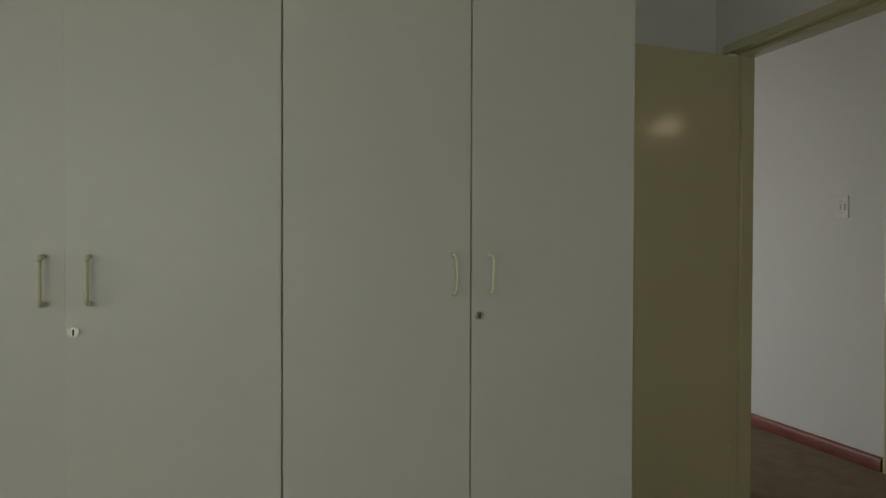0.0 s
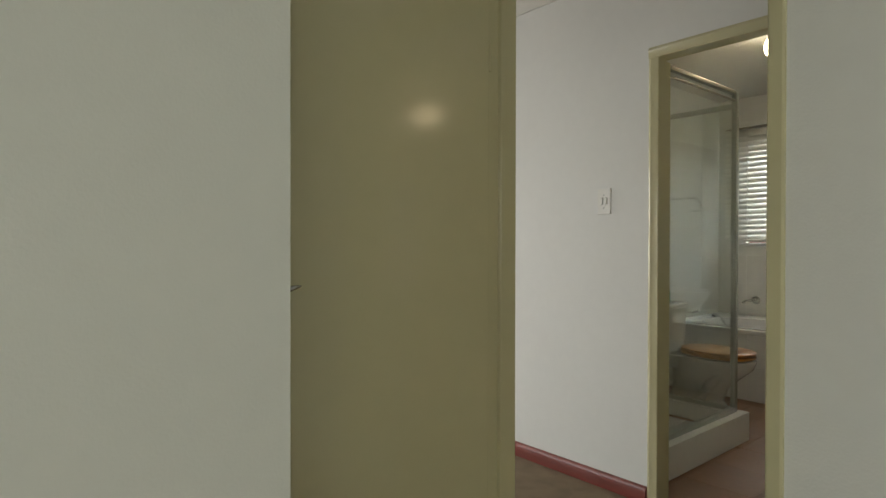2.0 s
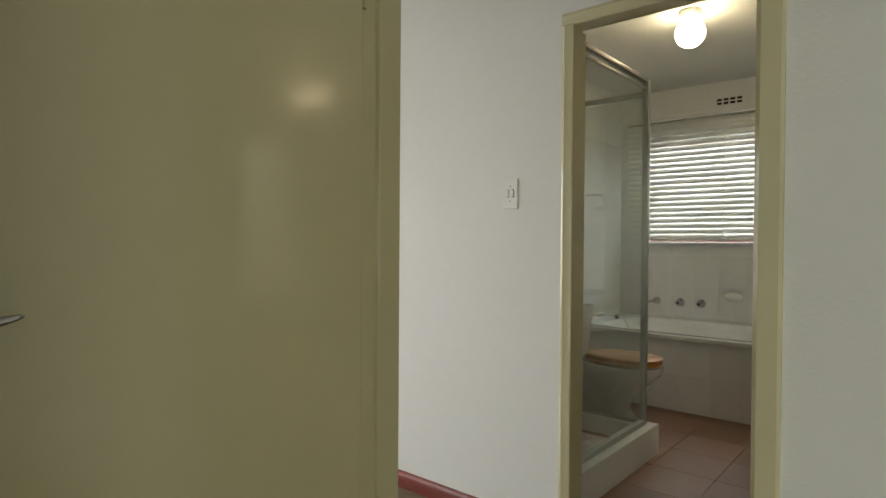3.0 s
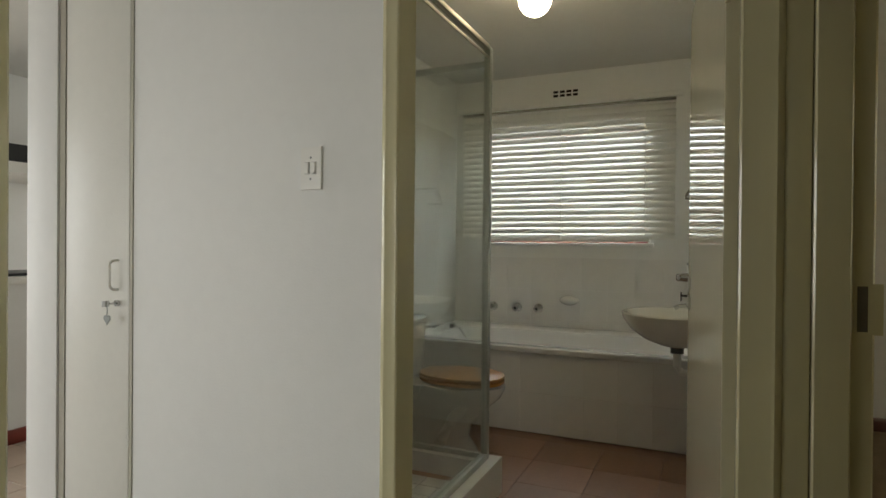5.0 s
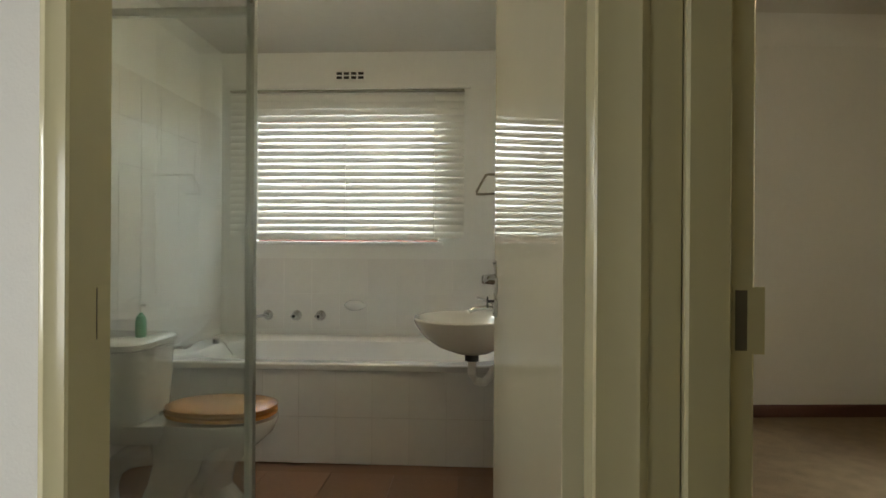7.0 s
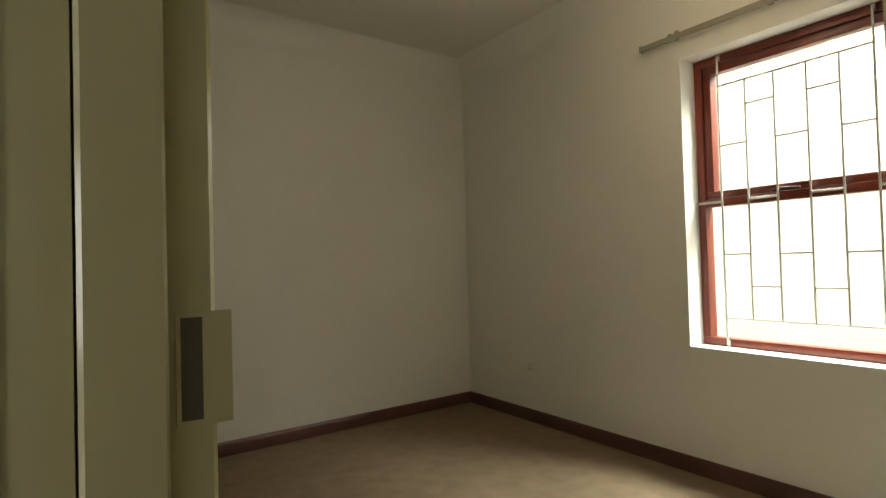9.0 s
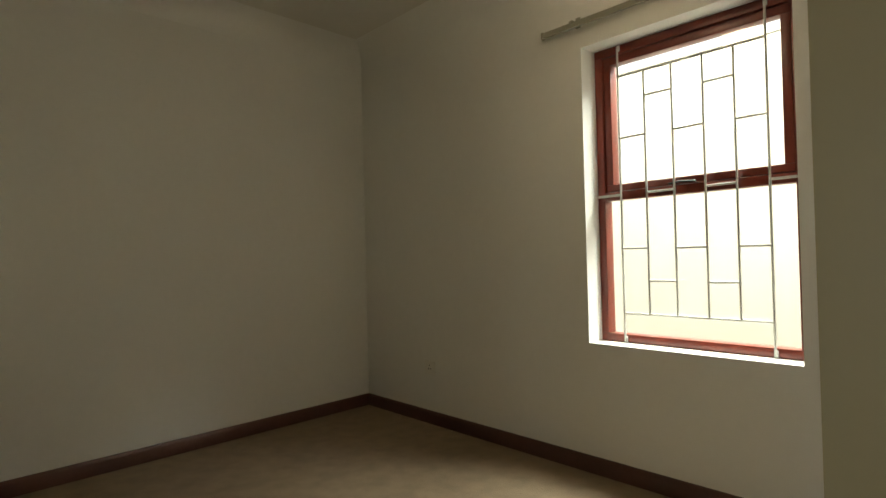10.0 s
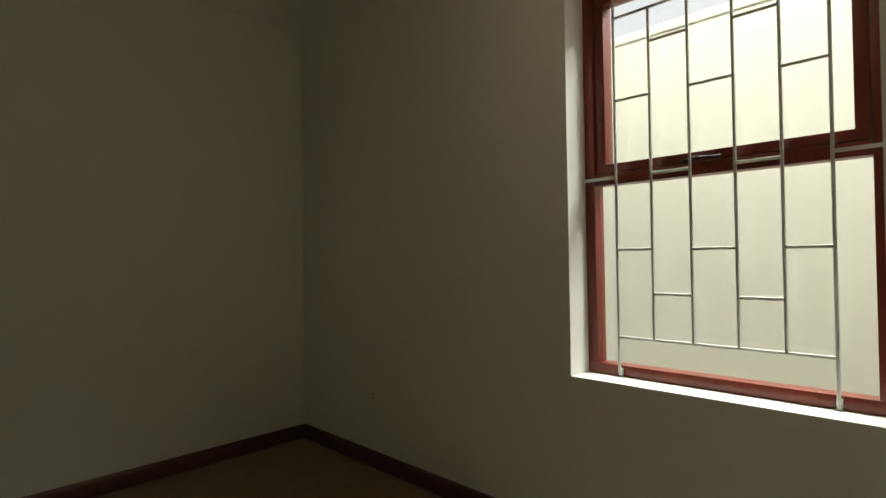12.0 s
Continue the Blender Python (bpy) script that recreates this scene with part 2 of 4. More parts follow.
def wall(name, lo, hi, holes, axis, material, label):
    """A wall from lo to hi with openings (a0, a1, z0, z1) along axis 0 (x) or 1 (y)."""
    bm = bmesh.new()
    cuts = sorted(holes)
    at = lo[axis]

    def piece(a0, a1, z0, z1):
        if a1 - a0 < 1e-4 or z1 - z0 < 1e-4:
            return
        p, q = [lo[0], lo[1], z0], [hi[0], hi[1], z1]
        p[axis], q[axis] = a0, a1
        box(p, q, 0, bm)

    for a0, a1, z0, z1 in cuts:
        piece(at, a0, lo[2], hi[2])
        piece(a0, a1, lo[2], z0)
        piece(a0, a1, z1, hi[2])
        at = a1
    piece(at, hi[axis], lo[2], hi[2])
    return solid(name, bm, material, label, "wall", smooth=0)


# ---- plan
HB, HR = 2.55, 2.76          # ceilings: bedroom, hall and bathroom; second bedroom
XW0, XW1 = 1.755, 1.865      # wall between bedroom and hall
XH0, XH1 = 2.86, 2.97        # wall between hall and bathroom
YR0, YR1 = 0.739, 0.817      # wall between bathroom and second bedroom
XB = 6.03                    # bathroom window wall
YN = 2.95                    # bathroom end wall
YS = -1.93                   # second bedroom window wall
XE = 6.22                    # second bedroom far wall
BD = (0.93, 1.753)           # bedroom doorway
TD = (0.964, 1.782)           # bathroom doorway
RD = (2.02, 2.838)           # second bedroom doorway
DH = 2.035
TOP = 2.9
g = 0.03

# The second opening is added so that the fill lamp reaches the hall.
wall("wall_bedroom_hall", (XW0, -2.45, 0), (XW1, 6.35, TOP), [(BD[0] - g, BD[1] + g, 0, DH + g), (2.05, 4.6, 0, 2.3)], 1, M_WALL, "white painted plaster wall with a doorway to the hall")
# Unseen room added west of the hall to hold that lamp.
wall("wall_living_west", (-0.75, 1.97, 0), (-0.6, 6.35, TOP), [(3.5, 5.5, 0.1, 1.9)], 1, M_WALL, "unseen added wall with an opening for a fill lamp")
wall("wall_living_north", (-0.6, 6.2, 0), (XW0, 6.35, TOP), [], 0, M_WALL, "plain white wall closing the unseen added room")
wall("wall_hall_bathroom", (XH0, YR1 + 0.016, 0), (XH1, 3.385, TOP), [(TD[0] - g, TD[1] + g, 0, DH + g), (2.815, 3.205, 0.06, 2.36)], 1, M_WALL, "white painted plaster wall beside the bathroom doorway")
wall("wall_bathroom_bedroom", (XW1, YR0, 0), (6.5, YR1, TOP), [(RD[0] - g, RD[1] + g, 0, DH + g)], 0, M_WALL, "white wall between bathroom and second bedroom")
wall("wall_bathroom_window", (XB, YR1, 0), (6.22, YN, TOP), [(1.40, 2.70, 1.21, 2.10)], 1, M_WALL, "white bathroom wall with the blind-covered window")
wall("wall_bathroom_end", (XH1, YN, 0), (6.5, 3.06, TOP), [], 0, M_WALL, "white end wall of the bathroom")
wall("wall_room_window", (XW1, -2.16, 0), (6.5, YS, TOP), [(3.205, 4.19, 0.667, 2.2)], 0, M_WALL, "white painted wall with a barred wooden window")
XE2 = 6.0
plan = [(XE, YS), (6.5, YS), (6.5, YR0), (XE2, YR0)]
solid("wall_room_far", loft([[Vector((x, y, z)) for x, y in plan] for z in (0, TOP)]), M_WALL, "plain white painted bedroom wall", "wall", smooth=0)
wall("wall_bedroom_back", (-2.75, 1.86, 0), (XW0, 1.97, TOP), [], 0, M_WALL, "white bedroom wall behind the wardrobe")
wall("wall_bedroom_west", (-2.75, -2.3, 0), (-2.6, 1.86, TOP), [(-1.75, -0.05, 0.8, 2.1)], 1, M_WALL, "unseen white bedroom wall with a window opening")
# Opening added here only for the south fill lamp.
wall("wall_bedroom_south", (-2.75, -2.45, 0), (XW0, -2.3, TOP), [(-2.05, -0.35, 0.8, 2.1)], 0, M_WALL, "unseen white bedroom wall with a window opening")
wall("wall_kitchen_north", (XW1, 6.2, 0), (6.5, 6.35, TOP), [(1.94, 2.78, 0.4, 2.1)], 0, M_WALL, "white wall with an unseen opening added at the hall end")
# The opening is added for the kitchen fill lamp.
wall("wall_kitchen_east", (6.35, 3.06, 0), (6.5, 6.2, TOP), [(4.25, 5.55, 1.1, 2.1)], 1, M_WALL, "white kitchen wall")

for nm, lo, hi in (("ceiling_bedroom", (-2.6, -2.3, HB), (XW0, 1.86, HB + 0.1)), ("ceiling_hall", (XW1, YR1, HB), (XH0, 6.2, HB + 0.1)),
                   ("ceiling_bathroom", (XH1, YR1, HB), (XB, YN, HB + 0.1)), ("ceiling_room", (XW1, YS, HR), (XE, YR0, HR + 0.1)),
                   ("ceiling_living", (-0.6, 1.97, HB), (XW0, 6.2, HB + 0.1)), ("ceiling_kitchen", (XH0, 3.06, HB), (6.35, 6.2, HB + 0.1))):
    solid(nm, box(lo, hi), M_CEIL, "flat off-white painted ceiling", "ceiling", smooth=0)
# Unseen slab added above the ceilings to shut out the sky.
solid("roof", box((-2.8, -2.5, TOP), (6.6, 6.4, TOP + 0.15)), M_COPING, "unseen flat slab added to close the rooms from the sky", "roof", smooth=0)
for nm, lo, hi in (("floor_bedroom", (-2.6, -2.3, -0.1), (1.81, 1.86, 0)), ("floor_hall", (1.81, YR1 - 0.07, -0.1), (2.92, 3.32, 0)), ("floor_living", (-0.6, 1.97, -0.1), (1.81, 6.2, 0)), ("floor_room", (XW1, YS, -0.1), (XE, YR1 - 0.07, 0))):
    solid(nm, box(lo, hi), M_CARPET, "brown loop-pile fitted carpet", "carpet", smooth=0)
floor_bath = solid("floor_bathroom", box((2.92, YR1, -0.1), (XB, YN, -0.006)), M_GROUTD, "terracotta-brown ceramic tiled bathroom floor", "floor", smooth=0)
floor_kit = solid("floor_kitchen", box((XW1, 3.32, -0.1), (6.35, 6.2, -0.006)), M_GROUTD, "beige ceramic tiled kitchen floor", "floor", smooth=0)


def cornice(name, a, b, h, inward):
    ax = Vector(b) - Vector(a)
    inw = Vector(inward)
    prof = [(0, 0), (0, -0.075), (0.012, -0.075)] + [(0.07 - 0.055 * math.cos(t), -0.07 + 0.055 * math.sin(t)) for t in (0.3, 0.7, 1.1, 1.4)] + [(0.075, -0.012), (0.075, 0)]
    bm = loft([[Vector(p) + inw * (u + 0.001) + Vector((0, 0, h - 0.001 + v)) for u, v in prof] for p in (Vector(a), Vector(a) + ax)])
    return solid(name, bm, M_CEIL, "white coved plaster cornice", "cornice")


def cove(name, a, b, h, inward, r=0.16):
    """A wide plastered hollow between a wall and its ceiling, run past both ends into the walls."""
    inw = Vector(inward)
    prof = [(-0.01, 0.01), (-0.01, -r)] + [(r - r * math.cos(t), -r + r * math.sin(t)) for t in [math.pi / 2 * k / 14 for k in range(15)]] + [(r, 0.01)]
    bm = loft([[Vector(p) + inw * u + Vector((0, 0, h - 0.0005 + v)) for u, v in prof] for p in (a, b)])
    return solid(name, bm, M_WALL, "white plastered coved ceiling edge", "cornice", smooth=60)


cove("cornice_room_far", (XE, YS - 0.05, 0), (XE2, YR0 + 0.005, 0), HR, (-0.9972, -0.0743, 0))
cove("cornice_room_window", (2.7, YS, 0), (XE + 0.05, YS, 0), HR, (0, 1, 0))
cornice("cornice_hall", (XH0, YR1 + 0.03, 0), (XH0, 3.3, 0), HB, (-1, 0, 0))


def skirting(name, a, b, inward, h=0.075, d=0.018, material=None):
    a, b, inw = Vector(a), Vector(b), Vector(inward)
    prof = [(0, 0), (d, 0), (d, h - 0.02), (d - 0.004, h - 0.008), (d - 0.009, h - 0.001), (0, h)]
    bm = loft([[p + inw * (u + 0.0005) + Vector((0, 0, v + 0.001)) for u, v in prof] for p in (a, b)])
    return solid(name, bm, material or M_SKIRT, "dark brown stained wooden skirting board" if material else "red-brown stained wooden skirting board", "skirting board")


skirting("baseboard_hall", (XH0, TD[1] + 0.055, 0), (XH0, 2.812, 0), (-1, 0, 0))
skirting("baseboard_room_window", (2.692, YS, 0), (XE - 0.02, YS, 0), (0, 1, 0), 0.085, material=M_SKIRT2)
skirting("baseboard_room_far", (XE, YS, 0), (XE2, YR0, 0), (-0.9972, -0.0743, 0), 0.085, material=M_SKIRT2)
skirting("baseboard_room_back", (RD[1] + 0.06, YR0, 0), (XE2 - 0.02, YR0, 0), (0, -1, 0), 0.085, material=M_SKIRT2)
skirting("baseboard_bedroom_back", (0.77, 1.86, 0), (XW0, 1.86, 0), (0, -1, 0))
skirting("baseboard_bedroom_hall", (XW0, -2.3, 0), (XW0, BD[0] - 0.055, 0), (-1, 0, 0))


# ---- pressed-steel door frames
def door_frame(name, o, U, V, w, T, stop, face_a=0.05, face_b=0.05, label="olive-cream gloss painted steel door frame"):
    """o: corner of the opening on the stop side; U along it, V through the wall."""
    o, U, V, W = Vector(o), Vector(U), Vector(V), Vector((0, 0, 1))
    th = thing(name, o, label, "door frame", kind="structure")

    def prof(f):
        k = 0.014
        return [(0.004, -k), (0, -k + 0.004), (0, stop - 0.003), (0.003, stop), (0.016, stop), (0.016, T + k - 0.004), (0.020, T + k), (f - 0.004, T + k),
                (f, T + k - 0.004), (f, T), (f - 0.02, T - 0.004), (f - 0.02, 0.004), (f, 0), (f, -k + 0.004), (f - 0.004, -k), (f - 0.014, -k - 0.003), (f - 0.022, -k)]

    left = lambda u, v, z: o - U * u + V * v + W * z
    right = lambda u, v, z: o + U * (w + u) + V * v + W * z
    part("jamb", prism(prof(face_a), left, 0, DH), M_OLIVE, th)
    part("jamb", prism(prof(face_b), right, 0, DH), M_OLIVE, th)
    head = lambda u, v, s: o + U * s + V * v + W * (DH + u)
    part("head", prism(prof(0.05), head, -face_a, w + face_b), M_OLIVE, th)
    return th


fr1 = door_frame("door_frame_bedroom", (XW1, BD[0], 0), (0, 1, 0), (-1, 0, 0), BD[1] - BD[0], XW1 - XW0, 0.06)
fr2 = door_frame("door_frame_bathroom", (XH0, TD[0], 0), (0, 1, 0), (1, 0, 0), TD[1] - TD[0], XH1 - XH0, 0.06, face_a=0.082)
part("corner_filler", box((XH0 - 0.006, YR1 + 0.016, 0.0), (XH0 + 0.004, TD[0] - 0.0825, HB - 0.08), 0.002), M_OLIVE, fr2, "olive-cream painted filler strip in the corner")
fr3 = door_frame("door_frame_room", (RD[0], YR1, 0), (1, 0, 0), (0, -1, 0), RD[1] - RD[0], YR1 - YR0, 0.051)


def strike(frame_ob, centre, n, along, hole_w=0.018):
    """Strike plate on a jamb: n points out of the reveal, along runs through the wall towards the lip."""
    c, n, a, W = Vector(centre), Vector(n), Vector(along), Vector((0, 0, 1))

    def slab(a0, a1, z0, z1, d0, d1, bm=None):
        return loft([[c + a * p + n * d0 + W * q for p, q in ((a0, z0), (a1, z0), (a1, z1), (a0, z1))],
                     [c + a * p + n * d1 + W * q for p, q in ((a0, z0), (a1, z0), (a1, z1), (a0, z1))]], bm=bm)

    bm = bmesh.new()
    slab(-0.004, 0, -0.05, 0.05, 0, 0.002, bm)
    slab(hole_w, 0.043, -0.05, 0.05, 0, 0.002, bm)
    for z0, z1 in ((-0.05, -0.045), (0.045, 0.05)):
        slab(0, hole_w, z0, z1, 0, 0.002, bm)
    bmesh.ops.remove_doubles(bm, verts=bm.verts, dist=1e-5)
    sp = part("strike_plate", bm, M_OLIVE, frame_ob, "paint-covered metal strike plate")
    part("latch_hole", slab(0, hole_w, -0.045, 0.045, 0.0003, 0.0012), M_LATCH, sp, "dark latch hole")


strike(fr3, (RD[1] + 0.016, 0.755, 1.062), (-1, 0, 0), (0, -1, 0))
strike(fr1, (XW0 + 0.046, BD[0] - 0.016, 1.05), (0, 1, 0), (-1, 0, 0))
strike(fr2, (XH0 + 0.064, TD[1] + 0.016, 1.05), (0, -1, 0), (1, 0, 0))
solid("threshold_strip", box((2.90, TD[0], 0.0), (2.945, TD[1], 0.009), 0.003), M_BRASS, "worn metal carpet threshold strip", "threshold")


# ---- doors: leaf built closed along +x from the hinge, then turned
def lever_set(door, x, face, zc, side):
    """Back plate, lever and key on one face; side is -1 or +1 along y; the lever points to the hinge."""
    y0, s = face, side
    plate = part("handle_plate", box((x - 0.022, min(y0, y0 + s * 0.007), zc - 0.085), (x + 0.022, max(y0, y0 + s * 0.007), zc + 0.085), 0.003), M_PLATE, door, "satin chrome back plate")
    yl = y0 + s * 0.045
    zl = zc + 0.028
    part("boss", loft([[Vector((x + r * math.cos(t), y0 + s * d, zl + r * math.sin(t))) for t in [2 * math.pi * k / 20 for k in range(20)]] for d, r in ((0.006, 0.017), (0.016, 0.016), (0.03, 0.0145), (0.042, 0.0135), (0.046, 0.010))]), M_CHROME, plate)
    rings = []
    for q, hh, dd, dz in ((0.006, 0.0125, 0.006, 0.0), (-0.012, 0.0125, 0.007, 0.001), (-0.035, 0.0095, 0.0065, 0.003), (-0.06, 0.0085, 0.006, 0.006), (-0.077, 0.007, 0.0055, 0.009), (-0.092, 0.005, 0.005, 0.012), (-0.100, 0.002, 0.002, 0.0135)):
        rings.append([Vector((x + q, y0 + s * 0.038 + dd * math.sin(t), zl + dz + hh * math.cos(t))) for t in [2 * math.pi * k / 14 for k in range(14)]])
    part("lever", loft(rings), M_CHROME, plate, "polished tapered lever handle")
    bm = rod((x, y0 + s * 0.006, zc - 0.038), (x, y0 + s * 0.03, zc - 0.038), 0.004)
    bow = [(-0.018, 0.004), (-0.004, 0.004), (0.002, 0.014), (0.009, 0.010), (0.004, 0.0), (0.018, -0.010), (0.006, -0.013), (-0.002, -0.020), (-0.008, -0.016), (-0.004, -0.006)]
    loft([[Vector((x + p * -1, y0 + s * d, zc - 0.038 + q)) for p, q in bow] for d in (0.026, 0.030)], bm=bm)
    part("key", bm, M_DARK, plate, "dark metal key in the lock")
    for dz in (-0.076, 0.076):
        for dx in ((-0.014, 0.014) if dz > 0 else (0.0,)):
            part("screw", rod((x + dx, y0 + s * 0.006, zc + dz), (x + dx, y0 + s * 0.0085, zc + dz), 0.0035, 8), M_DARK, plate)


def door(name, hinge, turn, material, label, width=0.806, handle_z=1.045):
    th = thing(name, (0, 0, 0), label, "door", kind="structure")
    part("leaf", box((0.002, -0.02, 0.008), (width, 0.02, DH - 0.004), 0.0025), material, th, smooth=0)
    for s in (-1, 1):
        lever_set(th, width - 0.045, 0.02 * s, handle_z, s)
    for z in (0.25, 1.8):
        part("hinge", rod((-0.004, 0.018, z - 0.05), (-0.004, 0.018, z + 0.05), 0.006, 10), M_OLIVE, th)
    th.matrix_basis = Matrix.Translation(hinge) @ Matrix.Rotation(radians(turn), 4, "Z")
    return th


door("door_bedroom", (1.752, 1.776, 0), 180.0, M_OLIVE, "open olive-cream gloss painted flush door beside the wardrobe", 0.825)
door("door_bathroom", (2.981, 0.9695, 0), 6.4, M_DOORW, "open glossy cream flush door reflecting the blind")
door("door_room", (1.99, 0.727, 0), -91.0, M_OLIVE, "fully open olive-cream gloss painted flush door")


# ---- wardrobe
def bow_handle(name, parent, x, y, z, length=0.10, out=0.032, r=0.0052, axis=(0, -1, 0), material=None):
    o, up = Vector(axis), Vector((0, 0, 1))
    base = Vector((x, y, z))
    h = length / 2
    rr = 0.018
    pts = [base - up * h, base - up * h + o * (out - rr)]
    pts += arc(base - up * (h - rr) + o * (out - rr), rr, math.pi, math.pi / 2, up, o)[1:]
    pts += arc(base + up * (h - rr) + o * (out - rr), rr, math.pi / 2, 0, up, o)
    pts += [base + up * h]
    return part(name, tube(pts, r, 10, flat=1.0), material or M_HANDLE, parent, "cream bow handle")


def cup_lock(parent, x, y, z):
    lk = part("lock", rod((x, y, z), (x, y - 0.006, z), 0.011, 18), M_PLATE, parent, "round metal cupboard lock")
    part("keyhole", boxes(((x - 0.0018, y - 0.0066, z - 0.007), (x + 0.0018, y - 0.006, z + 0.006))), M_VOID, lk)


def wardrobe(x0, x1, xm, handles, lock, gap=0.0022):
    th = thing("wardrobe", ((x0 + x1) / 2, 1.5, 0), "off-white melamine built-in wardrobe with closed doors and bow handles", "wardrobe", "wardrobe units")
    yf = 1.13
    part("body", boxes(((x0, yf + 0.02, 0.0), (x1, 1.858, 0.09)), ((x0, yf + 0.02, 0.09), (x0 + 0.016, 1.858, 2.42)), ((x1 - 0.016, yf + 0.02, 0.09), (x1, 1.858, 2.42)),
                       ((x0 + 0.016, 1.84, 0.09), (x1 - 0.016, 1.858, 2.42)), ((x0, yf + 0.02, 2.42), (x1, 1.858, HB - 0.001)), ((x0 + 0.016, yf + 0.022, 0.09), (x1 - 0.016, yf + 0.03, 2.42))), M_CUPIN, th, smooth=0)
    part("side_panel", box((x1 - 0.0005, yf + 0.0195, 0.0), (x1 + 0.012, 1.858, HB - 0.002)), M_CUP, th)
    part("plinth", box((x0, yf + 0.004, 0.001), (x1 - 0.001, yf + 0.02, 0.085)), M_CUP, th)
    part("top_panel", box((x0, yf, 2.425), (x1 + 0.0115 if x1 > 0 else x1 - 0.001, yf + 0.02, HB - 0.003)), M_CUP, th)
    for a, b, hx in ((x0 + 0.0025, xm - gap, handles[0]), (xm + gap, x1 + 0.0115 if x1 > 0 else x1 - 0.001, handles[1])):
        d = part("door", box((a, yf, 0.09), (b, yf + 0.018, 2.418), 0.0015 if gap > 0.001 else 0.0), M_CUP, th, smooth=0)
        bow_handle("handle", d, hx, yf - 0.002, 1.115)
        if a < lock < b:
            cup_lock(d, lock, yf, 1.005)


def end_wardrobe():
    x0, x1, y0, y1 = 1.867, 2.69, YS + 0.001, -0.274
    th = thing("wardrobe", (2.28, -1.1, 0), "built-in wardrobe with a darker olive end panel", "wardrobe")
    part("body", box((x0, y0, 0.0), (x1 - 0.02, y1 - 0.017, HR - 0.002)), M_CUPIN, th, smooth=0)
    part("end_panel", box((x0, y1 - 0.016, 0.0), (x1, y1, HR - 0.002), 0.0015), M_OLIVE2, th, "darker olive end panel", smooth=0)
    n = 3
    w = (y1 - 0.017 - y0) / n
    for k in range(n):
        part("door", box((x1 - 0.019, y0 + w * k + 0.002, 0.09), (x1, y0 + w * (k + 1) - 0.002, 2.42), 0.0015), M_CUP, th)
    part("top_panel", box((x1 - 0.019, y0, 2.424), (x1, y1 - 0.017, HR - 0.003)), M_CUP, th)
    part("plinth", box((x1 - 0.019, y0, 0.001), (x1 - 0.004, y1 - 0.017, 0.086)), M_CUP, th)


end_wardrobe()
wardrobe(-0.22, 0.752, 0.258, (0.206, 0.308), 0.281)
wardrobe(-1.10, -0.2215, -0.662, (-0.70, -0.616), -0.646, 0.0001)

# ---- hall: cupboard, switch
hc = thing("hall_cupboard", (2.9, 2.975, 0), "white painted built-in hall cupboard with a key in its door", "cupboard")
part("frame", boxes(((XH0 - 0.004, 2.816, 0.06), (XH0 + 0.03, 2.830, 2.358)), ((XH0 - 0.004, 3.175, 0.06), (XH0 + 0.03, 3.204, 2.358)), ((XH0 - 0.004, 2.830, 2.335), (XH0 + 0.03, 3.175, 2.358)), ((2.945, 2.830, 0.061), (2.968, 3.175, 2.335))), M_SEAM, hc, smooth=0)
hd = part("door", box((XH0 - 0.002, 2.836, 0.066), (XH0 + 0.018, 3.170, 2.33), 0.002), M_HCUP, hc)
bow_handle("handle", hd, XH0 - 0.003, 2.890, 1.068, 0.10, axis=(-1, 0, 0), material=M_WPLAS)
part("lock", rod((XH0 - 0.002, 2.889, 0.97), (XH0 - 0.012, 2.889, 0.97), 0.011, 16), M_CHROME, hd)
bm = rod((XH0 - 0.012, 2.889, 0.97), (XH0 - 0.035, 2.889, 0.97), 0.0035)
box((XH0 - 0.062, 2.888, 0.961), (XH0 - 0.035, 2.890, 0.981), 0.0008, bm)
part("key", bm, M_CHROME, hd, "small chrome key")
tag_pts = []
for k in range(24):
    a = 2 * math.pi * k / 24
    tag_pts.append((0.00115 * 16 * math.sin(a) ** 3, 0.00115 * (13 * math.cos(a) - 5 * math.cos(2 * a) - 2 * math.cos(3 * a) - math.cos(4 * a))))
bm = loft([[Vector((XH0 - 0.046 + d, 2.887 + u * 0.9, 0.918 + v)) for u, v in tag_pts] for d in (0, 0.003)])
tube([(XH0 - 0.045, 2.888, 0.966), (XH0 - 0.045, 2.885, 0.95), (XH0 - 0.045, 2.888, 0.925)], 0.0015, 6, bm)
part("key_tag", bm, M_GREYPL, hd, "grey heart-shaped key tag")
part("wall_post", box((XH0 - 0.012, 3.208, 0.0), (XH0 - 0.0005, 3.385, HB - 0.08), 0.002), M_WALL, hc)


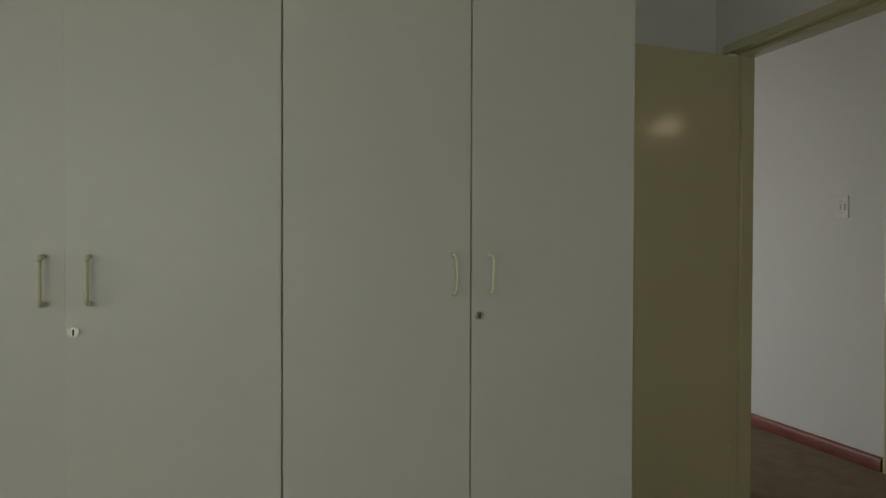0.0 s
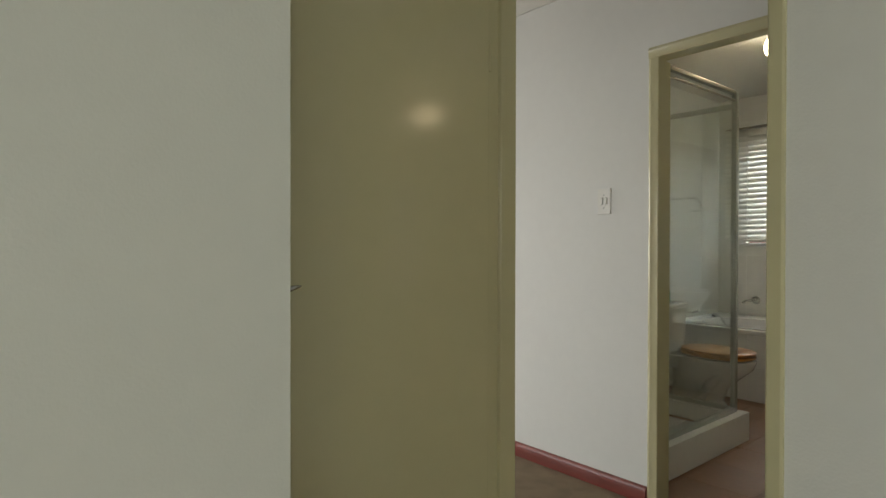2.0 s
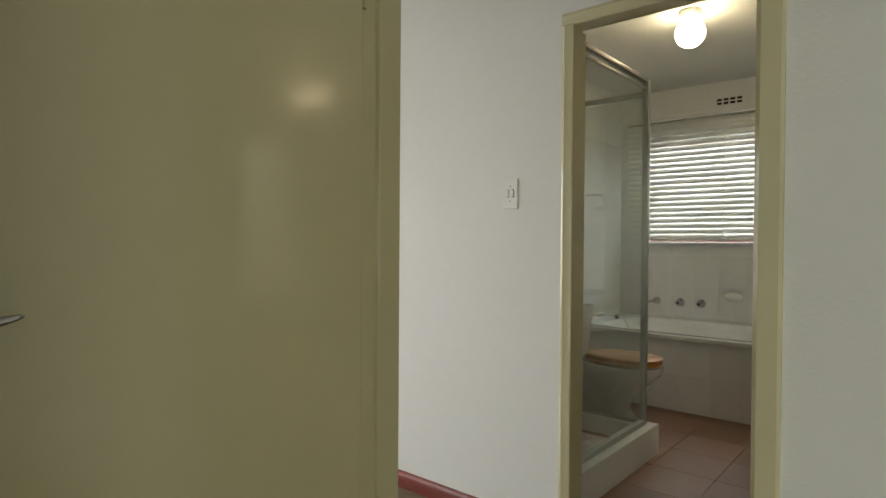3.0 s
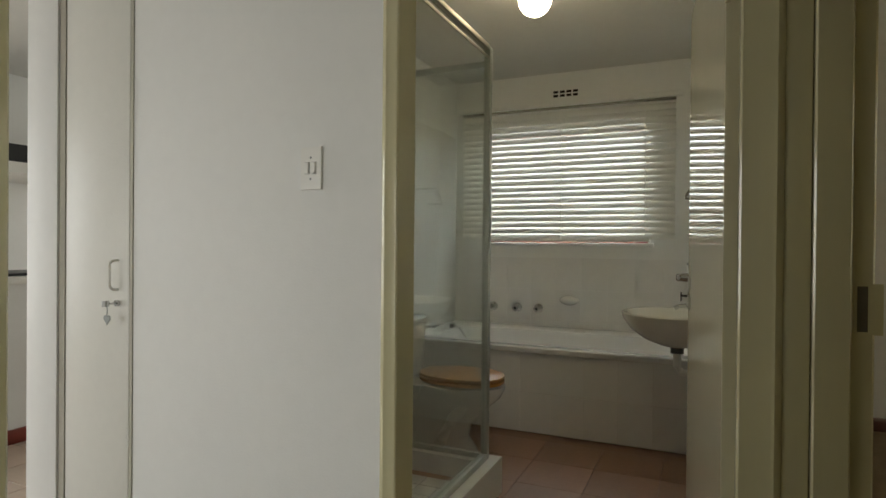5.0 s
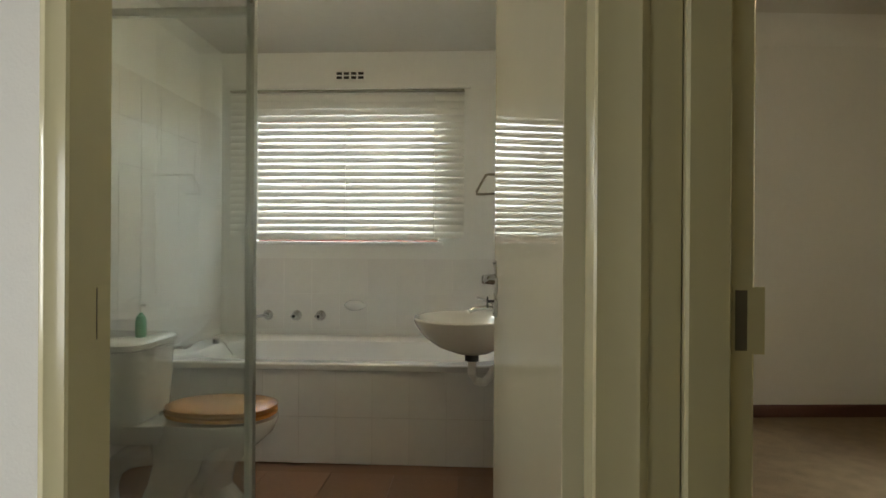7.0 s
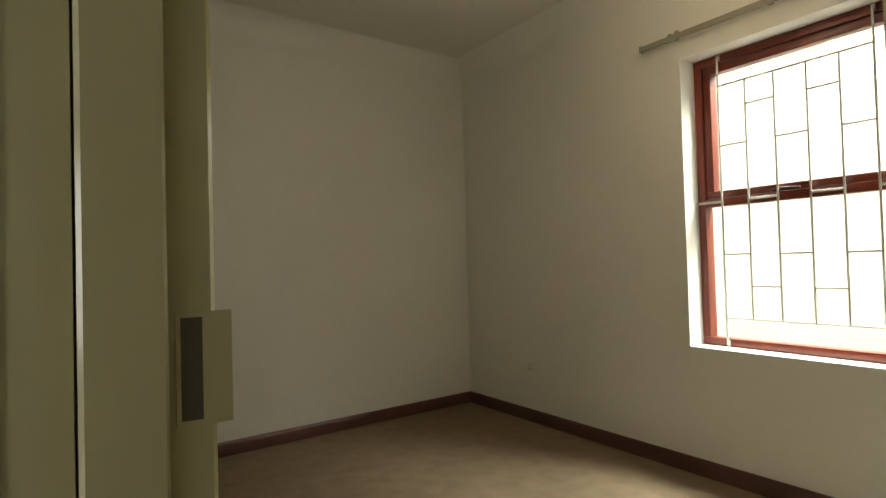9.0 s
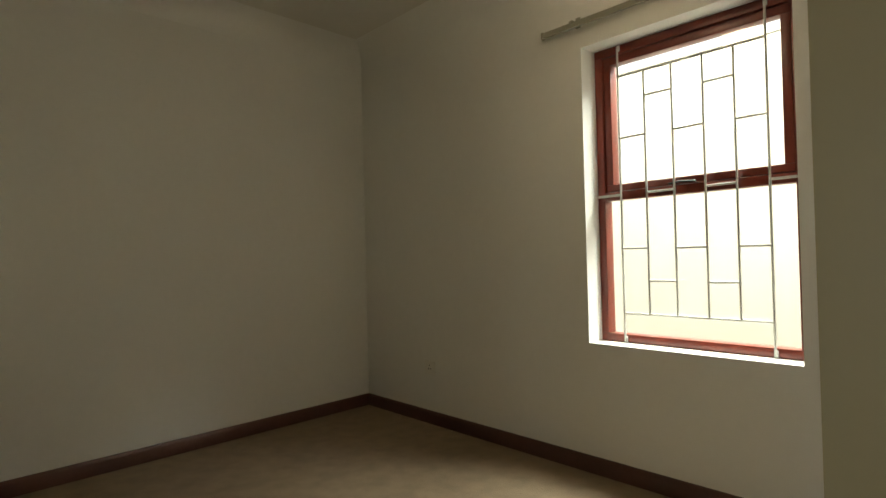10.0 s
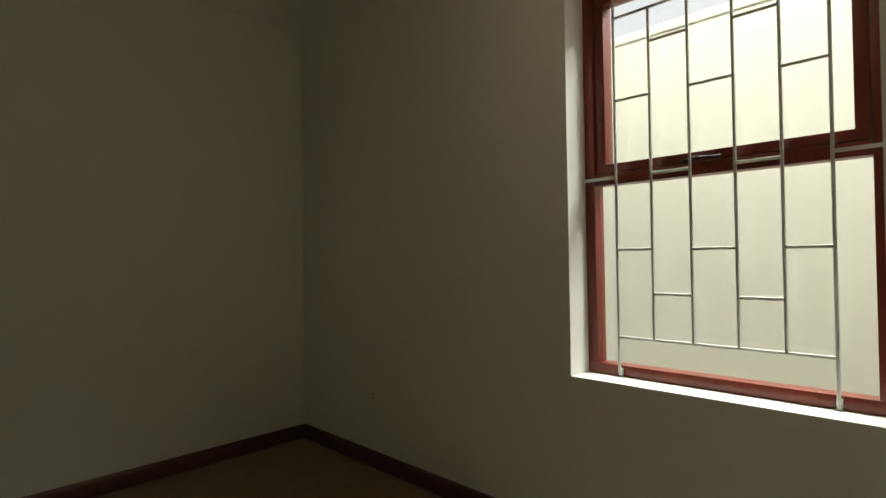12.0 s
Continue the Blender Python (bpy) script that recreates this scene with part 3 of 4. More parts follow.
def switch_plate(name, c, n, a, label, category, holes):
    """c: centre on the wall; n: out of the wall; a: along the wall."""
    c, n, a, W = Vector(c), Vector(n), Vector(a), Vector((0, 0, 1))
    w, h = (0.037, 0.0625) if holes != "socket" else (0.052, 0.048)
    th = thing(name, c, label, category)

    def slab(w0, w1, z0, z1, d0, d1, inset=0.0):
        return loft([[c + a * p + n * d0 + W * q for p, q in ((w0, z0), (w1, z0), (w1, z1), (w0, z1))],
                     [c + a * p + n * d1 + W * q for p, q in ((w0 + inset, z0 + inset), (w1 - inset, z0 + inset), (w1 - inset, z1 - inset), (w0 + inset, z1 - inset))]])

    part("plate", slab(-w, w, -h, h, 0.0005, 0.007, 0.002), M_WPLAS, th, smooth=0)
    if holes == "switch":
        for p in (-0.012, 0.012):
            part("rocker_surround", slab(p - 0.0085, p + 0.0085, -0.017, 0.019, 0.0075, 0.0085, 0.001), M_LGREY, th)
            part("rocker", slab(p - 0.0072, p + 0.0072, -0.0155, 0.0175, 0.0086, 0.0125, 0.002), M_WPLAS, th)
        for q in (-0.031, 0.031):
            part("screw", rod(c + n * 0.0068 + W * q, c + n * 0.0085 + W * q, 0.0032, 10), M_GREYPL, th)
    else:
        for p, q in ((0, 0.02), (-0.012, -0.004), (0.012, -0.004)):
            part("pin_hole", rod(c + n * 0.0068 + a * p + W * q, c + n * 0.0078 + a * p + W * q, 0.004, 12), M_VOID, th)
        part("rocker", slab(-0.04, -0.026, -0.035, -0.018, 0.0072, 0.010, 0.001), M_WPLAS, th)
    return th


switch_plate("light_switch", (XH0, 2.071, 1.40), (-1, 0, 0), (0, 1, 0), "white plastic double light switch on the hall wall", "light switch", "switch")
switch_plate("wall_socket", (5.47, YS, 0.375), (0, 1, 0), (1, 0, 0), "white plastic wall socket above the skirting", "socket", "socket")

# ---- bathroom
xb = 5.05      # front of the bath
zr = 0.545     # bath rim
bath = thing("bathtub", ((xb + XB) / 2, 1.9, 0), "white built-in bathtub with a white tiled front", "bathtub")
cy, ry = (YR1 + YN) / 2, (YN - YR1) / 2 - 0.008
cx, rx = (xb + XB) / 2 - 0.004, (XB - xb) / 2 + 0.012
rings = [ring(cx, cy, zr - 0.035, rx - 0.004, ry, 40, 96), ring(cx, cy, zr - 0.008, rx, ry, 40, 96), ring(cx, cy, zr, rx - 0.008, ry - 0.006, 40, 96),
         ring(cx - 0.04, cy, zr, rx - 0.13, ry - 0.16, 6, 96), ring(cx - 0.04, cy, zr - 0.012, rx - 0.15, ry - 0.175, 5, 96), ring(cx - 0.04, cy, zr - 0.2, rx - 0.18, ry - 0.24, 4, 96),
         ring(cx - 0.04, cy, zr - 0.36, rx - 0.22, ry - 0.32, 3.5, 96), ring(cx - 0.04, cy, zr - 0.39, rx - 0.28, ry - 0.4, 3, 96)]
part("tub", loft(rings, cap_a=False), M_BATH, bath)
bath_front = part("front_panel", box((xb + 0.008, YR1 + 0.002, 0.0), (xb + 0.07, YN - 0.002, zr - 0.034)), M_GROUT, bath, "white tiled bath panel")
part("waste_plug", rod((5.62, 2.80, zr), (5.62, 2.80, zr + 0.028), 0.022, 16), M_DARK, bath, "black rubber plug on the rim")
part("plug_chain", tube([(5.62, 2.80, zr + 0.02), (5.58, 2.76, zr + 0.02), (5.56, 2.72, zr + 0.012), (5.55, 2.66, zr - 0.06)], 0.005, 8), M_CHROME, bath, "chrome plug chain")


def bath_tap(y, spout):
    th = thing("bath_tap", (XB, y, 0.685), "chrome wall-mounted bath spout" if spout else "chrome wall-mounted bath tap with round handle", "tap", "bath taps")
    x = XB - 0.008
    part("flange", loft([[Vector((xx, y + r * math.cos(t), 0.685 + r * math.sin(t))) for t in [2 * math.pi * k / 20 for k in range(20)]] for xx, r in ((x, 0.037), (x - 0.006, 0.036), (x - 0.014, 0.024), (x - 0.02, 0.018))]), M_CHROME, th)
    if spout:
        part("spout", tube([(x - 0.015, y, 0.685), (x - 0.07, y + 0.02, 0.685), (x - 0.10, y + 0.05, 0.678), (x - 0.115, y + 0.07, 0.66)], 0.013, 12), M_CHROME, th)
    else:
        part("spindle", rod((x - 0.018, y, 0.685), (x - 0.045, y, 0.685), 0.012, 14), M_CHROME, th)
        hd_ = part("handle", loft([[Vector((xx, y + r * (1 + 0.12 * math.cos(4 * t)) * math.cos(t), 0.685 + r * (1 + 0.12 * math.cos(4 * t)) * math.sin(t))) for t in [2 * math.pi * k / 32 for k in range(32)]] for xx, r in ((x - 0.04, 0.02), (x - 0.046, 0.026), (x - 0.066, 0.025), (x - 0.071, 0.019))]), M_CHROME, th)
        part("button", rod((x - 0.071, y, 0.685), (x - 0.0735, y, 0.685), 0.010, 14), M_DARK, hd_)


bath_tap(2.604, True)
bath_tap(2.397, False)
bath_tap(2.224, False)

sd = thing("soap_dish", (XB, 1.98, 0.76), "white ceramic soap dish fixed to the tiles", "soap dish")
rings = []
for k in range(7):
    a = math.pi * k / 6
    rings.append([Vector((XB - 0.007 - 0.055 * math.sin(a) * max(0, math.sin(t)) - 0.001, 1.98 - 0.075 * math.cos(a), 0.76 - 0.04 * math.cos(t) * max(0.15, math.sin(a)))) for t in [math.pi * j / 10 for j in range(11)]])
part("dish", loft(rings), M_CERAM, sd)

# basin
bs = thing("wash_basin", (4.8, 1.15, 0.64), "white wall-hung ceramic wash basin with chrome mixer tap", "basin")
bx, by = 4.82, 1.18
rings = [ring(bx, by - 0.03, 0.645, 0.045, 0.045, 2, 40), ring(bx, by - 0.03, 0.66, 0.10, 0.10, 2, 40), ring(bx, by - 0.02, 0.69, 0.17, 0.165, 2, 40), ring(bx, by - 0.01, 0.74, 0.235, 0.22, 2.1, 40), ring(bx, by, 0.80, 0.275, 0.25, 2.2, 40),
         ring(bx, by, 0.826, 0.285, 0.258, 2.2, 40), ring(bx, by, 0.833, 0.28, 0.253, 2.2, 40), ring(bx, by, 0.831, 0.262, 0.236, 2.2, 40), ring(bx, by + 0.015, 0.815, 0.245, 0.21, 2.1, 40), ring(bx, by + 0.02, 0.75, 0.19, 0.165, 2, 40), ring(bx, by + 0.02, 0.705, 0.06, 0.05, 2, 40)]
part("bowl", loft(rings), M_CERAM, bs)
part("tap_ledge", box((bx - 0.21, YR1 + 0.008, 0.74), (bx + 0.21, by - 0.15, 0.835), 0.015), M_CERAM, bs)
mix = part("mixer_tap", tube([(bx, 1.03, 0.833), (bx, 1.03, 0.88)], 0.023, 16), M_CHROME, bs, "chrome basin mixer tap")
part("spout", tube([(bx, 1.03, 0.872), (bx, 1.08, 0.878), (bx, 1.14, 0.868), (bx, 1.165, 0.855)], 0.011, 12), M_CHROME, mix)
part("lever", tube([(bx, 1.03, 0.885), (bx, 1.06, 0.905), (bx, 1.13, 0.925)], 0.007, 10), M_CHROME, mix)
part("waste_nut", rod((bx, by - 0.03, 0.615), (bx, by - 0.03, 0.648), 0.034, 18), M_DARK, bs, "black waste nut")
part("trap", tube([(bx, by - 0.03, 0.618), (bx, by - 0.03, 0.55), (bx, by - 0.05, 0.515), (bx, by - 0.09, 0.51), (bx, by - 0.12, 0.54), (bx, by - 0.14, 0.58), (bx, by - 0.18, 0.59), (bx, YR1 + 0.008, 0.59)], 0.02, 14), M_WPLAS, bs, "white plastic bottle trap")

tr = thing("towel_holder", (5.4, 0.9, 1.56), "chrome triangular towel ring on the bathroom wall", "towel ring")
part("bracket", rod((5.4, YR1 + 0.005, 1.60), (5.4, YR1 + 0.03, 1.60), 0.018, 14), M_CHROME, tr)
part("arm", tube([(5.4, YR1 + 0.03, 1.60), (5.4, 1.06, 1.605), (5.4, 1.075, 1.60), (5.395, 1.13, 1.50), (5.39, 1.13, 1.487), (5.39, 1.11, 1.485), (5.39, 1.02, 1.49)], 0.0075, 10), M_HRAIL, tr)

# toilet, facing away from the end wall
wc = thing("toilet", (4.55, 2.5, 0), "white close-coupled toilet with a varnished wooden seat", "toilet")
tx = 4.55
part("bowl", loft([ring(tx, 2.42, 0.0, 0.115, 0.23, 3, 40), ring(tx, 2.42, 0.02, 0.11, 0.225, 3, 40), ring(tx, 2.43, 0.09, 0.085, 0.19, 2.6, 40), ring(tx, 2.41, 0.18, 0.088, 0.19, 2.4, 40), ring(tx, 2.37, 0.26, 0.125, 0.235, 2.3, 40),
                   ring(tx, 2.33, 0.33, 0.165, 0.275, 2.3, 40), ring(tx, 2.315, 0.385, 0.185, 0.285, 2.3, 40), ring(tx, 2.315, 0.398, 0.183, 0.283, 2.3, 40), ring(tx, 2.30, 0.398, 0.13, 0.2, 2, 40), ring(tx, 2.30, 0.30, 0.10, 0.15, 2, 40)]), M_CERAM, wc)
part("tank_shelf", loft([ring(tx, 2.68, 0.30, 0.13, 0.20, 5, 40), ring(tx, 2.68, 0.36, 0.17, 0.235, 6, 40), ring(tx, 2.68, 0.395, 0.185, 0.24, 6, 40), ring(tx, 2.68, 0.402, 0.18, 0.235, 6, 40)]), M_CERAM, wc)
part("outlet_pipe", tube([(tx, 2.58, 0.22), (tx, 2.72, 0.20), (tx, 2.80, 0.14), (tx, 2.82, 0.0)], 0.052, 16), M_CERAM, wc)
part("trapway", tube([(tx - 0.10, 2.22, 0.31), (tx - 0.105, 2.30, 0.20), (tx - 0.10, 2.36, 0.10), (tx - 0.09, 2.38, 0.03)], 0.035, 14), M_CERAM, wc)
part("tank", loft([ring(tx - 0.07, 2.735, 0.405, 0.160, 0.165, 5, 48), ring(tx - 0.07, 2.735, 0.440, 0.175, 0.18, 5, 48), ring(tx - 0.07, 2.735, 0.588, 0.19, 0.19, 5, 48), ring(tx - 0.07, 2.735, 0.723, 0.196, 0.195, 5, 48)]), M_CERAM, wc)
part("tank_lid", loft([ring(tx - 0.07, 2.735, 0.725, 0.193, 0.192, 5, 48), ring(tx - 0.07, 2.735, 0.729, 0.207, 0.205, 5, 48), ring(tx - 0.07, 2.735, 0.752, 0.207, 0.205, 5, 48), ring(tx - 0.07, 2.735, 0.763, 0.19, 0.19, 5, 48)]), M_CERAM, wc)
part("flush_lever", tube([(tx + 0.10, 2.56, 0.685), (tx + 0.10, 2.52, 0.685), (tx + 0.12, 2.512, 0.685), (tx + 0.165, 2.508, 0.692)], 0.008, 10), M_CHROME, wc, "chrome flush lever")


def seat_disc(z0, z1, s):
    return loft([ring(tx, 2.285, z0, 0.168 * s, 0.240 * s, 2.25, 48, -0.05), ring(tx, 2.285, z0 + 0.004, 0.176 * s, 0.248 * s, 2.25, 48, -0.05), ring(tx, 2.285, z1 - 0.005, 0.176 * s, 0.248 * s, 2.25, 48, -0.05), ring(tx, 2.285, z1, 0.164 * s, 0.236 * s, 2.25, 48, -0.05)])


part("seat", seat_disc(0.408, 0.430, 1.0), M_WOOD, wc, "varnished wooden toilet seat")
part("lid", seat_disc(0.434, 0.456, 1.0), M_WOOD, wc, "varnished wooden toilet lid, closed")
for dx in (-0.07, 0.07):
    part("seat_hinge", rod((tx + dx - 0.02, 2.520, 0.428), (tx + dx + 0.02, 2.520, 0.428), 0.012, 12), M_CHROME, wc)
bt = thing("soap_bottle", (4.47, 2.62, 0.764), "small green plastic pump bottle on the toilet tank", "bottle")
part("bottle", loft([ring(4.47, 2.62, z, r, r * 0.8, 2.4, 20) for z, r in ((0.7635, 0.022), (0.768, 0.025), (0.838, 0.025), (0.856, 0.02), (0.862, 0.009), (0.873, 0.009))]), M_GREEN, bt)
part("pump", tube([(4.47, 2.62, 0.873), (4.47, 2.62, 0.903), (4.465, 2.605, 0.906), (4.46, 2.59, 0.902)], 0.006, 10), M_WPLAS, bt)

# shower
KX, KY = 4.13, 1.90
kerb = boxes(((XH1 + 0.001, KY, 0.0), (KX, KY + 0.11, 0.17)), ((KX - 0.11, KY + 0.11, 0.0), (KX, YN - 0.001, 0.17)))
solid("shower_kerb", kerb, M_WALL, "white plastered raised shower kerb", "shower kerb")
tray = solid("shower_floor", box((XH1 + 0.001, KY + 0.11, 0.0), (KX - 0.11, YN - 0.001, 0.075)), M_GROUTD, "white mosaic tiled shower floor with dark joints", "shower floor")
GY, GX = KY + 0.065, KX - 0.065
sh = thing("shower_screen", (GX, GY, 0.17), "framed greenish glass corner shower screen", "shower screen")
part("corner_post", box((GX - 0.016, GY - 0.016, 0.171), (GX + 0.016, GY + 0.016, 2.115), 0.003), M_ALU, sh)
part("front_top_rail", box((XH1 + 0.002, GY - 0.014, 2.10), (GX - 0.0165, GY + 0.014, 2.122), 0.002), M_HRAIL, sh)
part("front_top_guide", box((XH1 + 0.002, GY - 0.0095, 2.058), (GX - 0.0165, GY - 0.0045, 2.07), 0.001), M_HRAIL, sh)
part("front_bottom_rail", box((XH1 + 0.002, GY - 0.016, 0.171), (GX - 0.0165, GY + 0.016, 0.20), 0.002), M_ALU, sh)
part("side_top_rail", box((GX - 0.012, GY + 0.0165, 2.02), (GX + 0.012, YN - 0.01, 2.05), 0.002), M_ALU, sh)
part("side_bottom_rail", box((GX - 0.012, GY + 0.0165, 0.171), (GX + 0.012, YN - 0.01, 0.196), 0.002), M_ALU, sh)
part("wall_channel", box((XH1 + 0.001, GY - 0.0125, 0.201), (XH1 + 0.022, GY + 0.0125, 2.099), 0.002), M_ALU, sh)
part("front_glass", box((XH1 + 0.023, GY - 0.003, 0.2005), (GX - 0.017, GY + 0.003, 2.099)), M_SGLASS, sh, "clear greenish glass pane", smooth=0)
part("side_glass", box((GX - 0.003, GY + 0.017, 0.197), (GX + 0.003, YN - 0.012, 2.019)), M_SGLASS, sh, "clear greenish glass pane", smooth=0)
for o in sh.children:
    if "glass" in o.name:
        o.visible_shadow = False

# ceiling globe
def globe_lamp(x, y, h, label, drop=0.0, rx=0.083, rz=0.083, material=None):
    th = thing("ceiling_lamp", (x, y, h), label, "ceiling lamp", "globe lamps")
    part("base", loft([ring(x, y, h + dz, r, r, 2, 28) for dz, r in ((-0.0005, 0.062), (-0.012, 0.066), (-0.03, 0.062), (-0.05, 0.052))]), M_WPLAS, th)
    if drop:
        part("stem", rod((x, y, h - 0.048), (x, y, h - 0.05 - drop), 0.012, 12), M_WPLAS, th)
    part("globe", loft([ring(x, y, h - 0.047 - rz - drop + rz * math.cos(a), rx * math.sin(a), rx * math.sin(a), 2, 32) for a in [0.45 + (math.pi - 0.46) * k / 15 for k in range(16)]]), material or M_LAMP, th, "glowing opal glass shade")


globe_lamp(4.33, 1.815, HB, "lit opal glass globe lamp on the bathroom ceiling")
globe_lamp(3.8, -1.15, HR, "dimly lit shallow opal glass lamp hanging from the bedroom ceiling", 0.27, 0.13, 0.05, M_LAMP2)

# vent: two rows of four slots
vt = thing("air_vent", (XB, 2.022, 2.385), "white plaster air vent with eight dark slots", "air vent")
vx = XB - 0.004
ys = [1.922 + 0.0515 * k for k in range(5)]
bars = [((vx - 0.004, y - 0.006, 2.349), (XB - 0.001, y + 0.006, 2.417)) for y in ys]
bars += [((vx - 0.004, ys[k] + 0.006, z - 0.0045), (XB - 0.001, ys[k + 1] - 0.006, z + 0.0045)) for k in range(4) for z in (2.3535, 2.383, 2.4125)]
part("grille", boxes(*bars), M_WALL, vt, smooth=0)
for k in range(4):
    for z in (2.3683, 2.3977):
        part("slot", box((XB - 0.003, ys[k] + 0.006, z - 0.0103), (XB - 0.0005, ys[k + 1] - 0.006, z + 0.0103)), M_VOID, vt)

# bathroom window and venetian blind
bw = thing("window_bathroom", (6.1, 2.05, 1.2), "small red-brown wooden bathroom window behind the blind", "window", kind="structure")
part("window_frame", boxes(((6.10, 1.40, 1.211), (6.16, 2.70, 1.255)), ((6.10, 1.40, 2.055), (6.16, 2.70, 2.099)), ((6.10, 1.401, 1.255), (6.16, 1.445, 2.055)), ((6.10, 2.655, 1.255), (6.16, 2.699, 2.055)), ((6.10, 2.03, 1.255), (6.16, 2.07, 2.055))), M_FRAME, bw)
part("window_sill", box((XB - 0.02, 1.36, 1.185), (6.10, 2.74, 1.209), 0.004), M_WALL, bw)
part("pane", boxes(((6.13, 1.445, 1.255), (6.134, 2.03, 2.055)), ((6.13, 2.07, 1.255), (6.134, 2.655, 2.055))), M_GLASS, bw, smooth=0)
part("lintel_board", box((XB - 0.022, 1.17, 2.285), (XB - 0.0005, 2.92, 2.325), 0.003), M_WALL, bw)
vb = thing("venetian_blind", (5.98, 2.04, 2.26), "white venetian blind lowered over the window, slats half open", "blind")
B0, B1, BX = 1.215, 2.865, 5.985
part("head_rail", box((BX - 0.022, B0, 2.256), (BX + 0.022, B1, 2.268), 0.002), M_RAIL, vb, "thin grey head rail")
part("bottom_rail", box((BX - 0.024, B0 + 0.17, 1.220), (BX + 0.024, B1 - 0.17, 1.240), 0.004), M_WPLAS, vb)
NS, pitch = 20, 0.0477
prof = []
for s in range(7):
    q = -0.025 + 0.05 * s / 6
    prof.append((q, 0.005 * (1 - (q / 0.025) ** 2)))
outline = [(q, h + 0.0006) for q, h in prof] + [(q, h - 0.0006) for q, h in reversed(prof)]
slat_me = {}
for k, (a, b) in {"long": (B0, B1)}.items():
    ca, sa = math.cos(radians(71.5)), math.sin(radians(71.5))
    bm = loft([[Vector((q * ca - h * sa, y - 2.04, -(q * sa + h * ca) * -1)) for q, h in outline] for y in (a, b)])
    slat_me[k] = finish(bm, "slat", M_SLAT, 60)
for k in range(NS + 1):
    o = new("slat", slat_me["long"])
    o.parent = vb
    o.location = (BX - 5.98, random.uniform(-0.001, 0.001), 2.212 - 2.26 - pitch * k)
    o.rotation_euler = (random.uniform(-0.0016, 0.0016), radians(random.uniform(-0.5, 0.5)), 0)
for y in (1.42, 2.04, 2.66):
    for dx in (-0.027, 0.027):
        part("ladder_cord", rod((BX + dx, y, 1.24), (BX + dx, y, 2.24), 0.003, 6), M_WPLAS, vb)

# ---- second bedroom: window, bars, rail, wall plate
FY0, FY1 = -2.115, -2.05
wx0, wx1, wz0, wz1 = 3.206, 4.189, 0.668, 2.199
w2 = thing("window_room", ((wx0 + wx1) / 2, -2.08, wz0), "red-brown stained wooden window with a top-hung sash", "window", kind="structure")
part("window_frame", boxes(((wx0, FY0, wz0), (wx1, FY1, wz0 + 0.042)), ((wx0, FY0, wz1 - 0.042), (wx1, FY1, wz1)), ((wx0, FY0, wz0 + 0.042), (wx0 + 0.042, FY1, wz1 - 0.042)),
                           ((wx1 - 0.042, FY0, wz0 + 0.042), (wx1, FY1, wz1 - 0.042)), ((wx0 + 0.042, FY0, 1.402), (wx1 - 0.042, FY1, 1.445)), bevel=0.003), M_FRAME, w2)
sx0, sx1, sz0, sz1 = wx0 + 0.046, wx1 - 0.046, 1.449, wz1 - 0.046
sash = part("sash", boxes(((sx0, FY0 - 0.006, sz0), (sx1, FY1 - 0.012, sz0 + 0.035)), ((sx0, FY0 - 0.006, sz1 - 0.04), (sx1, FY1 - 0.012, sz1)), ((sx0, FY0 - 0.006, sz0 + 0.035), (sx0 + 0.04, FY1 - 0.012, sz1 - 0.04)), ((sx1 - 0.04, FY0 - 0.006, sz0 + 0.035), (sx1, FY1 - 0.012, sz1 - 0.04)), bevel=0.003), M_FRAME, w2, "dark red-brown top sash")
for lo, hi in (((sx0 + 0.04, -2.087, sz0 + 0.035), (sx1 - 0.04, -2.083, sz1 - 0.04)), ((wx0 + 0.042, -2.087, wz0 + 0.042), (wx1 - 0.042, -2.083, 1.402))):
    p_ = part("pane", box(lo, hi), M_GLASS, w2, smooth=0)
    p_.visible_shadow = False
part("stay", tube([(3.80, FY1 - 0.006, 1.456), (3.74, FY1 + 0.008, 1.46), (3.66, FY1 + 0.010, 1.455)], 0.005, 8), M_DARK, sash, "dark metal window stay")

bb = thing("burglar_bars", (3.69, -2.03, 0.68), "white-painted steel burglar bars screwed over the window", "burglar bars")
vx_ = (4.043, 3.902, 3.760, 3.612, 3.474, 3.341)
by_ = -2.034
for k, x in enumerate(vx_):
    z0, z1 = (0.685, 2.18) if k in (0, 5) else (0.82, 2.03)
    b_ = part("upright_bar", rod((x, by_, z0), (x, by_, z1), 0.0056, 8), M_BAR, bb)
    if k in (0, 5):
        for z in (z0, z1):
            part("lug", box((x - 0.008, by_ - 0.015, z - 0.016), (x + 0.008, by_ - 0.004, z + 0.016), 0.002), M_BAR, b_)
            part("screw", rod((x, by_ - 0.005, z), (x, by_ - 0.0025, z), 0.003, 8), M_DARK, b_)
cross = [(0, 5, 2.03), (0, 5, 0.82), (0, 1, 1.715), (0, 1, 1.15), (1, 2, 1.906), (1, 2, 0.987), (2, 3, 1.712), (2, 3, 1.147), (3, 4, 1.90), (3, 4, 0.985), (4, 5, 1.705), (4, 5, 1.146), (1, 2, 1.425), (3, 4, 1.425)]
for a, b, z in cross:
    part("cross_bar", rod((vx_[a], by_, z), (vx_[b], by_, z), 0.0056, 8), M_BAR, bb)
for x0, x1 in ((vx_[0], wx1 - 0.004), (wx0 + 0.004, vx_[5])):
    part("fixing_bar", box((x0, by_ - 0.004, 1.418), (x1, by_ + 0.003, 1.430), 0.001), M_BAR, bb)

rl = thing("curtain_rail", (3.7, YS, 2.31), "pale grey metal curtain rail on wall brackets", "curtain rail")
